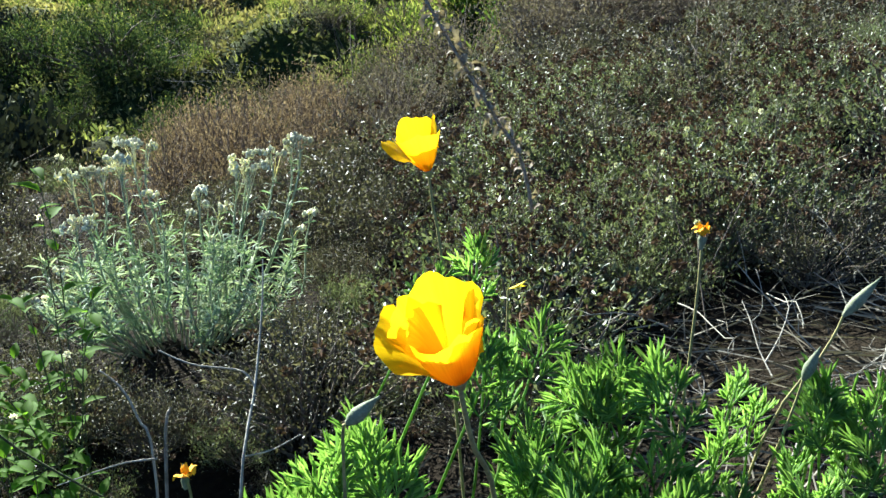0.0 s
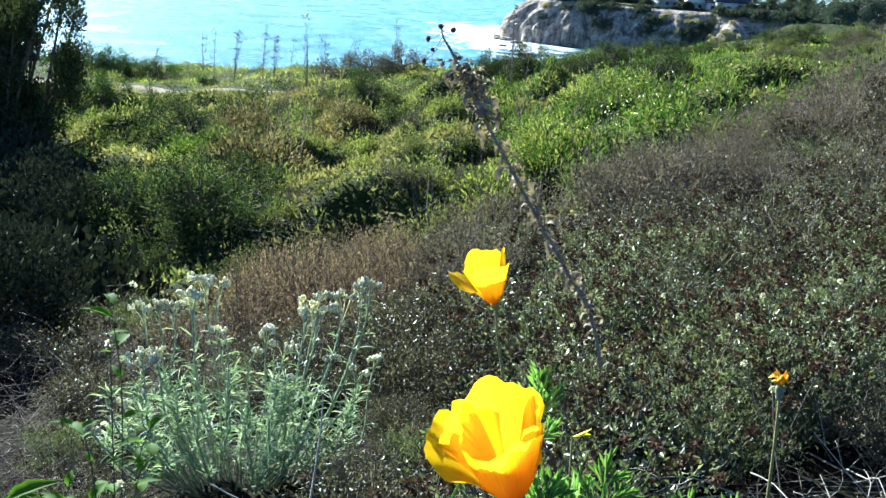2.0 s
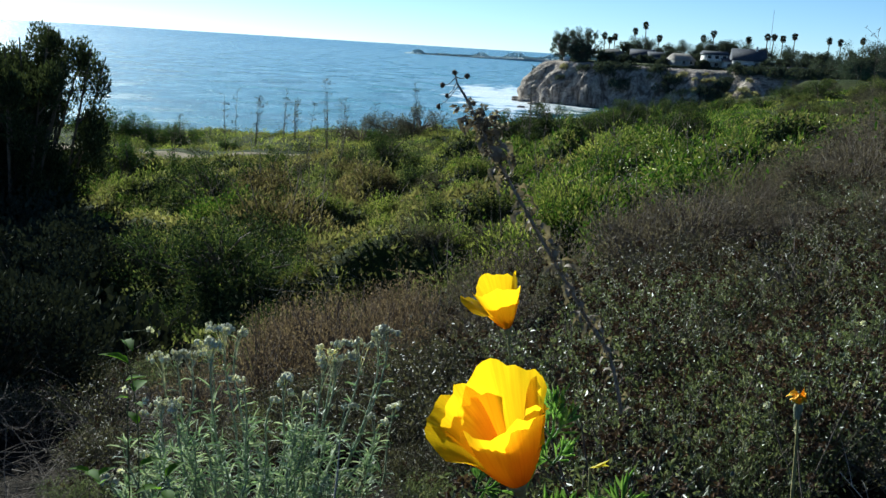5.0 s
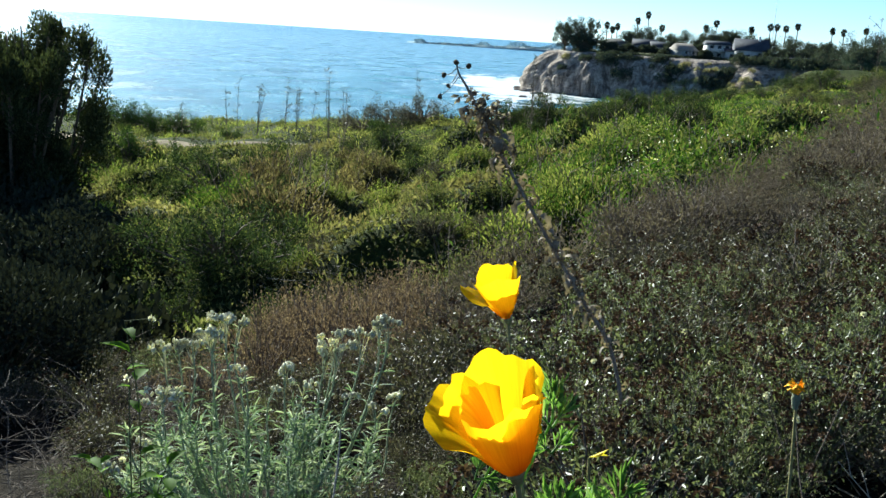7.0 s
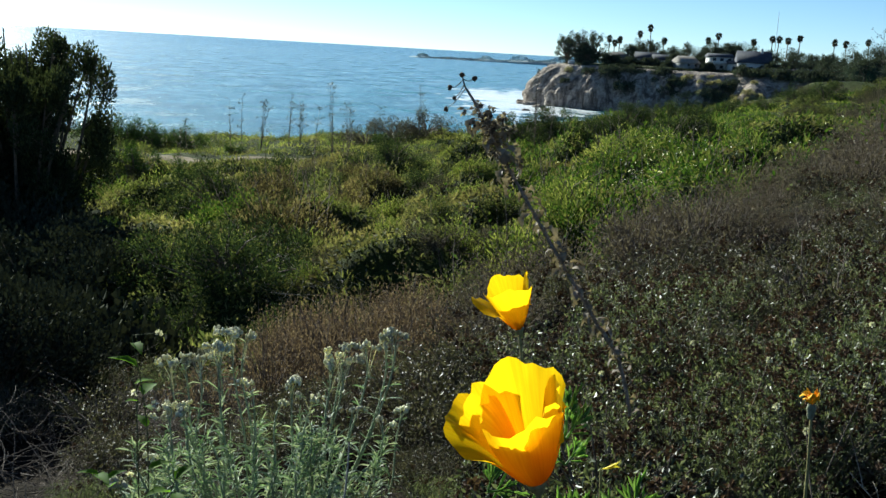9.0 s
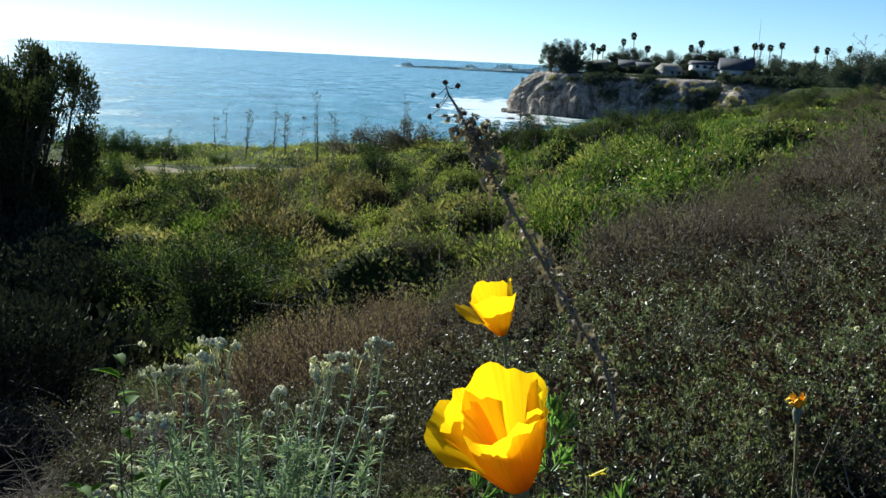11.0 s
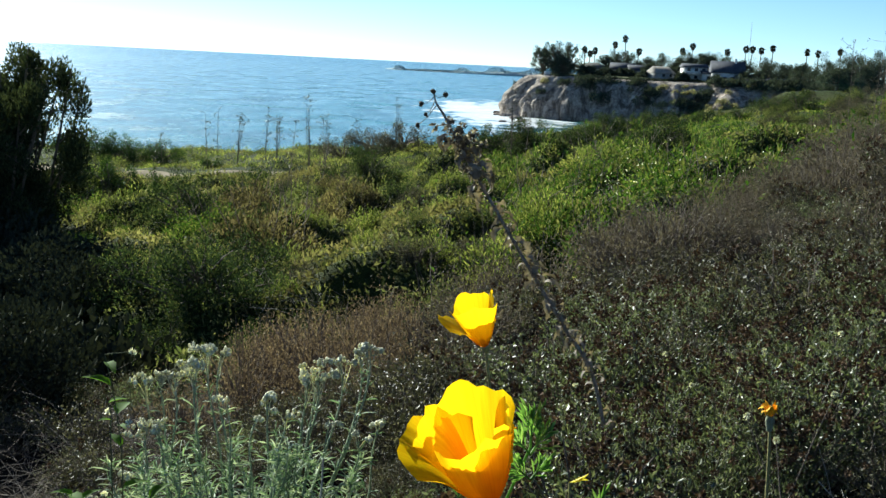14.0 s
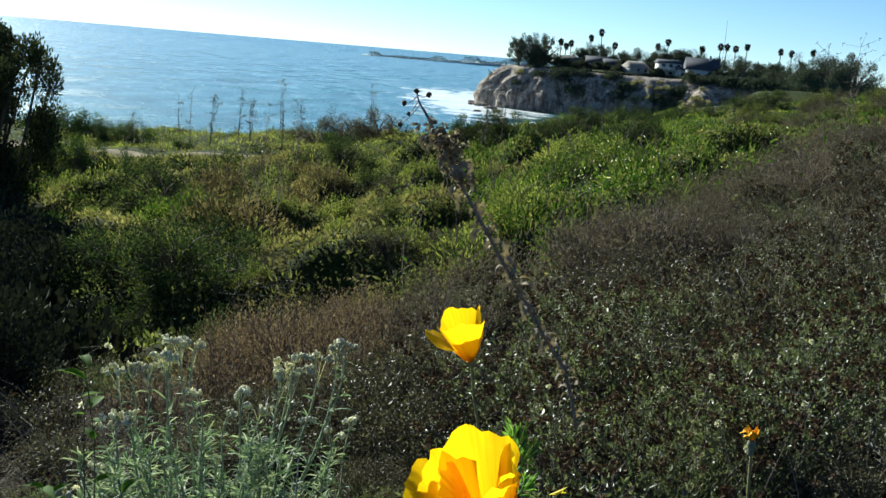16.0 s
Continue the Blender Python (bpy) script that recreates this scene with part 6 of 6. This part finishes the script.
for label, tufts in [
        ("bright green feathery poppy foliage under the flowers", [(-0.05, 0.66, 17.63, 0.04, 11), (0.03, 0.62, 17.66, 0.035, 6), (0.15, 0.68, 17.625, 0.04, 8),  (0.107, 0.73, 17.775, 0.003, 1), (0.085, 0.80, 17.725, 0.003, 1), (0.155, 0.75, 17.70, 0.006, 1), (0.06, 0.58, 17.63, 0.035, 5), (0.14, 0.60, 17.62, 0.035, 5), (0.128, 0.70, 17.70, 0.012, 3), (0.155, 0.66, 17.645, 0.03, 4), (-0.01, 0.64, 17.66, 0.03, 4)]),
        ("feathery green poppy foliage round a withered flower", [(0.225, 0.78, 17.665, 0.03, 8), (0.25, 0.66, 17.60, 0.03, 7), (0.20, 0.68, 17.62, 0.03, 4)]),
        ("feathery green poppy foliage with pods on the slope", [(0.41, 0.80, 17.625, 0.035, 9), (0.36, 0.74, 17.58, 0.03, 4), (0.48, 0.84, 17.60, 0.03, 4)])]:
    cx, cy = tufts[0][0], tufts[0][1]
    plant = new("poppy_plant")
    plant.matrix_basis = pose(cx, cy, gz(cx, cy))
    tagged(plant, label, "poppy plant", "poppy foliage")
    for x, y, z, s, n in tufts:
        for k in range(n):
            ob = new("leaf", FERN[r.integers(0, 8)])
            ob.parent = plant
            px, py, pz = x + r.normal(0, s), y + r.normal(0, s * 0.8), z - (abs(r.normal(0, 0.05)) if s > 0.03 else 0.006 * k)
            m = pose(px, py, pz, r.normal(0, 9), r.normal(0, 12), r.normal(0, 45 if s > 0.02 else 8)) @ Matrix.Diagonal((*(r.uniform(1.0, 1.5, 3) * (0.85 if s < 0.02 else 1.0)), 1))
            ob.matrix_basis = Matrix.Translation((-cx, -cy, -gz(cx, cy))) @ m
yl = part("yellow_leaf", leaves(Geo(), np.array([[0, 0, 0.0], [0.004, 0, 0.002]]), np.array([[1.0, 0, 0.4], [1.0, 0.2, 0.1]]), np.array([0.022, 0.016]), 0.006, np.random.default_rng(2)), YELLOW_LEAF)
yl.matrix_basis = pose(0.160, 0.98, 17.595)
tagged(yl, "yellowed withered leaf among the poppy foliage", "leaf")
tube_g = tube(Geo(), curve_pts([(0, 0, 0), (0.005, 0, -0.15), (0.0, -0.02, -0.5)], 8), [0.0012, 0.0015], 4)
part("stalk", tube_g, POPPY_STEM, yl)


# ---- the woolly everlasting ----
def woolly_leaf(geo, at, along, length, width, r):
    """Narrow wavy leaves in three steps, drooping at the tip."""
    n = len(at)
    along = unit(along)
    side = unit(np.cross(along, r.normal(size=(n, 3))))
    nrm = np.cross(side, along)
    length, width = np.broadcast_to(length, n)[:, None], np.broadcast_to(width, n)[:, None]
    drop = np.array([0, 0, -1.0]) * length
    p1, p2, p3 = at + along * length * 0.35 + drop * 0.02, at + along * length * 0.7 + drop * 0.10, at + along * length * 0.95 + drop * 0.26
    w = side * width / 2
    v = np.stack([at - w * 0.5, at + w * 0.5, p1 - w + nrm * width * 0.2, p1 + w + nrm * width * 0.2, p2 - w * 0.8, p2 + w * 0.8, p3], 1).reshape(-1, 3)
    k = np.arange(n)[:, None] * 7
    base = geo.n
    geo.add(v, np.concatenate([k + [0, 1, 3, 2], k + [2, 3, 5, 4]]))
    geo.f.append(k + [4, 5, 6] + base)
    return geo


def cudweed():
    r = np.random.default_rng(71)
    root = new("cudweed_plant")
    base = np.array([-0.38, 2.15, gz(-0.38, 2.15)])
    root.matrix_basis = Matrix.Translation(base)
    heads = [(-0.475, 2.2, 17.362, 9), (-0.445, 2.21, 17.350, 4), (-0.490, 2.18, 17.335, 7), (-0.581, 2.2, 17.292, 6), (-0.612, 2.2, 17.278, 3), (-0.545, 2.19, 17.300, 5), (-0.520, 2.22, 17.310, 4), (-0.324, 2.1, 17.285, 5), (-0.345, 2.1, 17.245, 2),
             (-0.112, 2.2, 17.378, 5), (-0.135, 2.2, 17.365, 3), (-0.228, 2.2, 17.315, 9), (-0.245, 2.19, 17.300, 4), (-0.180, 2.2, 17.350, 6), (-0.225, 2.21, 17.335, 3), (-0.565, 2.12, 17.215, 5), (-0.585, 2.1, 17.195, 4), (-0.42, 2.15, 17.262, 2), (-0.282, 2.12, 17.250, 3), (-0.195, 2.15, 17.22, 2), (-0.13, 2.15, 17.19, 2), (-0.085, 2.17, 17.215, 2), (-0.62, 2.1, 17.1, 3), (-0.66, 1.98, 17.09, 4)]
    # leafy sterile shoots fill the body of the plant; the tufted pair stands at its middle
    extra = [(-0.39 + 0.27 * r.uniform(-1, 1), r.uniform(1.95, 2.3), r.uniform(16.98, 17.17), 0) for k in range(60)] + [(-0.255 + r.normal(0, 0.025), 2.05 + r.normal(0, 0.03), r.uniform(17.15, 17.225), 0) for k in range(9)]
    for x, y, z, n in heads + extra:
        top = np.array([x, y, z]) - base
        foot = np.array([top[0] * 0.45, top[1] * 0.3, -0.02])
        line = curve_pts([foot, top * np.array([0.8, 0.75, 0.45]) + r.normal(0, 0.015, 3), top * np.array([0.97, 0.98, 0.8]) + r.normal(0, 0.006, 3), top], 14)
        stem = part("stem", tube(Geo(), line, [0.0028, 0.0024, 0.0013], 5), CUD_STEM, root, smooth=True)
        m = 40 if n else 56
        k = r.integers(2 if n else 4, 13 if n else 14, m)
        out = unit(np.concatenate([r.normal(0, 1.25, (m, 2)), r.uniform(0.2, 1.5, (m, 1)) if n else r.uniform(0.3, 2.2, (m, 1))], 1))
        dens = np.where(k > 8, 0.62, 1.0) if n else np.ones(m)
        lg = woolly_leaf(Geo(), line[k] + r.normal(0, 0.003, (m, 3)), out, 0.038 * dens * r.uniform(0.4, 1.4, m), 0.0030 * dens * r.uniform(0.7, 1.3, m), r)
        tagged(part("foliage", lg, CUD_LEAF, stem), kind="stuff")
        if n:
            hg = Geo()
            for c in range(n):
                o = top + np.array([r.normal(0, 0.011 + 0.0012 * n), r.normal(0, 0.010), r.uniform(-0.005, 0.009)])
                tube(hg, [line[-3 - c % 3], (line[-2] + o) / 2 + np.array([0, 0, -0.002]), o], [0.0011, 0.0009], 3)
                for b in range(7):
                    p = o + r.normal(0, 0.0042, 3) * np.array([1.2, 1.2, 0.6])
                    blob(hg, p, 0.0040 * r.uniform(0.8, 1.25), r, 0.3, 4, 5, 1.25)
            part("flower_head", hg, CUD_HEAD, stem, "cream pearly flower heads")
    return tagged(root, "silvery woolly everlasting plant with cream flower heads", "flowering plant")


cudweed()


# ---- the white-flowered plant with fresh leaves ----
def broad_leaf(seed, length, width):
    """A pointed leaf with a bent midrib and wavy margins."""
    r = np.random.default_rng(seed)
    n = 9
    t = np.linspace(0, 1, n)
    w = width * np.sin(np.pi * t ** 0.8) * (1 + 0.12 * np.sin(t * 30)) + 0.0005
    z = -0.35 * length * t ** 2
    mid = np.stack([0 * t, length * t, z], 1)
    l, rt = mid + np.stack([-w / 2, 0 * t, 0.25 * w], 1), mid + np.stack([w / 2, 0 * t, 0.25 * w], 1)
    i = np.arange(n - 1)
    return Geo().add(np.concatenate([l, mid, rt]), np.concatenate([np.stack([i, n + i, n + i + 1, i + 1], 1), np.stack([n + i, 2 * n + i, 2 * n + i + 1, n + i + 1], 1)])).mesh("leaf", WILD_LEAF, True)


BROAD = [broad_leaf(k, 0.044, 0.020) for k in range(3)]


def wild_plant(seed, stems, label, flowers):
    r = np.random.default_rng(seed)
    root = new("wild_plant")
    x0, y0 = stems[0][0][0][0], stems[0][0][0][1]
    base = np.array([x0, y0, gz(x0, y0)])
    root.matrix_basis = Matrix.Translation(base)
    for pts, nl, nf in stems:
        line = curve_pts(np.array(pts) - base, 16)
        stem = part("stem", tube(Geo(), line, [0.0013, 0.0008], 5), WILD_STEM, root, smooth=True)
        for k in range(nl):
            p = line[int(15 * (0.1 + 0.9 * (k + 0.5) / nl))]
            ob = new("leaf", BROAD[k % 3])
            ob.parent = stem
            s = r.uniform(0.5, 1.15)
            ob.matrix_basis = Matrix.Translation(p) @ Matrix.Rotation(k * 2.4 + r.normal(0, 0.3), 4, "Z") @ Matrix.Rotation(r.uniform(0.1, 0.8), 4, "X") @ Matrix.Diagonal((s, s, s, 1))
        for k in range(nf):
            q = line[r.integers(8, 16)]
            e = q + np.array([r.normal(0, 0.03), r.normal(0, 0.02), r.uniform(0.0, 0.03)])
            fg = tube(Geo(), [q, e], [0.0009, 0.0007], 3)
            part("flower_stalk", fg, WILD_STEM, stem)
            pg = Geo()
            m = 16
            d = unit(r.normal(size=(m, 3)) + np.array([0, 0, 0.4]))
            leaves(pg, e + d * 0.001, d, 0.0065, 0.005, r)
            part("flower", pg, WHITE_PETAL, stem, "small white flower tuft")
    return tagged(root, label, "flowering plant", "white-flowered plants")


wild_plant(51, [([(-0.47, 1.55, gz(-0.47, 1.55) - 0.02), (-0.475, 1.58, 17.3), (-0.49, 1.6, 17.42), (-0.509, 1.6, 17.52)], 8, 2),
                ([(-0.47, 1.55, gz(-0.47, 1.55) - 0.02), (-0.49, 1.57, 17.35), (-0.50, 1.6, 17.42), (-0.512, 1.6, 17.452)], 3, 1),
                ([(-0.46, 1.56, gz(-0.47, 1.55) - 0.02), (-0.45, 1.57, 17.2), (-0.425, 1.58, 17.3)], 6, 0),
                ([(-0.48, 1.55, gz(-0.47, 1.55) - 0.02), (-0.52, 1.55, 17.25), (-0.555, 1.55, 17.30)], 8, 1),
                ([(-0.47, 1.55, gz(-0.47, 1.55) - 0.02), (-0.43, 1.5, 17.22), (-0.40, 1.5, 17.28)], 9, 1),
                ([(-0.47, 1.55, gz(-0.47, 1.55) - 0.02), (-0.56, 1.5, 17.15), (-0.60, 1.45, 17.22)], 9, 1),
                ([(-0.47, 1.55, gz(-0.47, 1.55) - 0.02), (-0.5, 1.45, 17.10), (-0.5, 1.4, 17.18)], 10, 1)], "leafy green plant with small white flowers", 3)
for k, (x, y, h) in enumerate([(-0.52, 1.35, 0.2), (-0.46, 1.02, 0.2), (-0.60, 1.6, 0.2), (-0.5, 1.5, 0.2), (-0.56, 1.25, 0.2), (-0.42, 1.18, 0.16), (-0.5, 1.1, 0.14), (-0.36, 1.05, 0.13), (-0.62, 1.42, 0.2), (-0.44, 1.38, 0.15), (-0.66, 1.72, 0.22), (-0.54, 1.68, 0.2), (-0.30, 1.0, 0.1)]):
    z = gz(x, y)
    rr = np.random.default_rng(k)
    wild_plant(60 + k, [([(x, y, z - 0.02), (x + rr.normal(0, 0.03), y, z + h * 0.6), (x + rr.normal(0, 0.05), y + rr.normal(0, 0.03), z + h)], 9, 0) for s in range(3)], "low leafy green weed on the slope", 0)


big = new("large_leaf", broad_leaf(9, 0.055, 0.020))
big.matrix_basis = pose(-0.435, 1.02, 17.455, 35, 15, -62)
tagged(big, "broad bright green leaf catching the sun", "leaf")
part("stalk", tube(Geo(), curve_pts([(0, 0, 0), (-0.01, -0.03, -0.12), (0.0, -0.02, -0.30)], 8), [0.0014, 0.0018], 5), WILD_STEM, big)


# ---- dead stalk with curled leaves ----
def curled_leaf(seed):
    """A dry leaf, narrow and shrivelled, hanging and rolled back on itself."""
    r = np.random.default_rng(seed)
    n = 14
    t = np.linspace(0, 1, n)
    turn = r.uniform(0.2, 0.9) - t ** 1.4 * r.uniform(1.8, 4.6)
    step = r.uniform(0.032, 0.046) / n
    mid = np.stack([0.004 * np.sin(t * r.uniform(3, 7)), np.cumsum(np.cos(turn)) * step, np.cumsum(np.sin(turn)) * step], 1)
    w = 0.0046 * np.sin(np.pi * (0.06 + 0.9 * t)) * (1 + 0.35 * np.sin(t * 19 + seed)) + 0.0005
    tw = r.uniform(-2.2, 2.2) * t + r.uniform(-0.5, 0.5)
    side = np.stack([np.cos(tw), 0.4 * np.sin(tw), np.sin(tw)], 1) * w[:, None]
    lift = np.stack([0 * t, 0 * t, 0.5 * w], 1)
    i = np.arange(n - 1)
    return Geo().add(np.concatenate([mid - side + lift, mid, mid + side + lift]), np.concatenate([np.stack([i, n + i, n + i + 1, i + 1], 1), np.stack([n + i, 2 * n + i, 2 * n + i + 1, n + i + 1], 1)])).mesh("curled_leaf", DEAD_LEAF, True)


CURL = [curled_leaf(k) for k in range(12)]


def dead_stalk():
    r = np.random.default_rng(9)
    root = new("dead_stalk")
    foot = np.array([0.43, 2.02, gz(0.43, 2.02) - 0.02])
    root.matrix_basis = Matrix.Translation(foot)
    line = curve_pts(np.array([foot, (0.358, 2.0, 17.378), (0.283, 2.0, 17.502), (0.2245, 2.0, 17.590), (0.154, 2.0, 17.6985), (0.091, 2.0, 17.796), (0.053, 2.0, 17.858), (0.024, 2.0, 17.908), (0.006, 2.0, 17.934), (-0.001, 2.0, 17.956)]) - foot, 90)
    part("stem", tube(Geo(), line, [0.0040, 0.0040, 0.0036, 0.0030, 0.0026, 0.0010], 7), DEAD_STEM, root, smooth=True)
    for k in range(125):
        t = 0.08 + 0.62 * (k + r.uniform()) / 125
        p = line[int(t * 89)] + r.normal(0, 0.0012, 3)
        ob = new("curled_leaf", CURL[r.integers(0, 12)])
        ob.parent = root
        s = r.uniform(0.75, 1.6) * (0.85 if t < 0.3 else 1.0)
        ob.matrix_basis = Matrix.Translation(p) @ Matrix.Rotation(r.uniform(0, 6.28), 4, "Z") @ Matrix.Rotation(r.uniform(-0.7, 0.5), 4, "X") @ Matrix.Diagonal((s, s, s, 1))
    # the tip: a thin bent end with round seed heads on fine branchlets
    top = line[-1]
    for k, (dx, dy, dz, b) in enumerate([(0, 0, 0.0, 2), (0.024, 0, -0.006, 5), (-0.022, 0.01, -0.026, 6), (-0.027, -0.01, -0.066, 12), (0.040, 0.01, -0.058, 12), (-0.012, 0.0, -0.045, 9)]):
        e = top + np.array([dx, dy, dz])
        st = line[-b]
        tw = part("branchlet", tube(Geo(), curve_pts([st, (st + e) / 2 + np.array([0, 0, -0.005]), e], 6), [0.0010, 0.0006], 4), DEAD_STEM, root)
        part("seed_head", blob(Geo(), e, 0.0052 if k < 4 else 0.004, r, 0.3, 5, 7), SHRUB_RUST, tw, "dark dry seed head")
    # the upper stem: short side shoots crowded with papery bracts
    for k in range(34):
        st = line[r.integers(50, 67)]
        e = st + np.array([r.normal(0, 0.024), r.normal(0, 0.018), r.uniform(-0.022, 0.022)])
        tw = part("branchlet", tube(Geo(), curve_pts([st, (st + e) / 2 + r.normal(0, 0.003, 3), e], 4), [0.0009, 0.0005], 3), DEAD_STEM, root)
        hg = Geo()
        d = unit(r.normal(size=(16, 3)))
        leaves(hg, e + d * 0.002, d, 0.0105 * r.uniform(0.5, 1.3, 16), 0.006, r, 0.6)
        tagged(part("dry_bract", hg, DEAD_LEAF, tw), kind="stuff")
    return tagged(root, "leaning dead stalk with curled dry brown leaves", "dead plant")


dead_stalk()


# ---- bleached twigs at the foot of the slope ----
def twig_plant(paths, label):
    root = new("bare_twig")
    f = paths[0][0][0]
    root.matrix_basis = Matrix.Translation(f)
    for pts, r0, r1, pale in paths:
        part("twig", tube(Geo(), curve_pts(np.array(pts) - np.array(f), 14), [r0, r1], 6), PALE_TWIG if pale else DEAD_STEM, root, smooth=True)
    tagged(root, label, "twig", "bare twigs")


twig_plant([([(-0.16, 1.12, gz(-0.16, 1.12) - 0.05), (-0.149, 1.15, 17.203), (-0.139, 1.3, 17.29), (-0.135, 1.4, 17.37), (-0.137, 1.45, 17.42)], 0.0026, 0.0012, True),
            ([(-0.139, 1.3, 17.285), (-0.16, 1.31, 17.306), (-0.23, 1.33, 17.305), (-0.283, 1.35, 17.318)], 0.0018, 0.001, True),
            ([(-0.146, 1.2, 17.235), (-0.11, 1.2, 17.245), (-0.07, 1.2, 17.27)], 0.0013, 0.0007, True)], "bleached bare twig, forked, rising from the slope")
twig_plant([([(-0.268, 1.2, gz(-0.268, 1.2) - 0.05), (-0.278, 1.25, 17.181), (-0.30, 1.27, 17.25), (-0.325, 1.29, 17.29), (-0.356, 1.3, 17.313)], 0.0024, 0.0011, True),
            ([(-0.268, 1.22, gz(-0.268, 1.2) - 0.05), (-0.262, 1.25, 17.2), (-0.255, 1.27, 17.27)], 0.0032, 0.002, False),
            ([(-0.272, 1.24, 17.205), (-0.32, 1.22, 17.21), (-0.40, 1.2, 17.19)], 0.0016, 0.0008, True)], "bleached bare twigs with a bent side branch")
# dried everlasting buttons of the shrubs
r = np.random.default_rng(15)
button = None
for k in range(12):
    x, y = r.uniform(0.35, 1.0), r.uniform(1.5, 2.5)
    z = gz(x, y) + r.uniform(0.2, 0.31)
    m = pose(x, y, z, r.uniform(0, 40), 0, k * 30)
    if button is None:
        button = new("dry_flower")
        hg = Geo()
        d = unit(r.normal(size=(40, 3)) + np.array([0, 0, 0.3]))
        leaves(hg, d * 0.002, d, 0.006, 0.004, r)
        part("head", hg, CUD_HEAD, button)
        part("stalk", tube(Geo(), [(0, 0, 0), (0.004, 0, -0.09), (0.0, 0.006, -0.2)], [0.0009, 0.0013], 4), TWIG, button)
        tagged(button, "pale dry button flower above the shrubs", "dry flower", "dry button flowers")
        button.matrix_basis = m
    else:
        copy_thing(button, m)
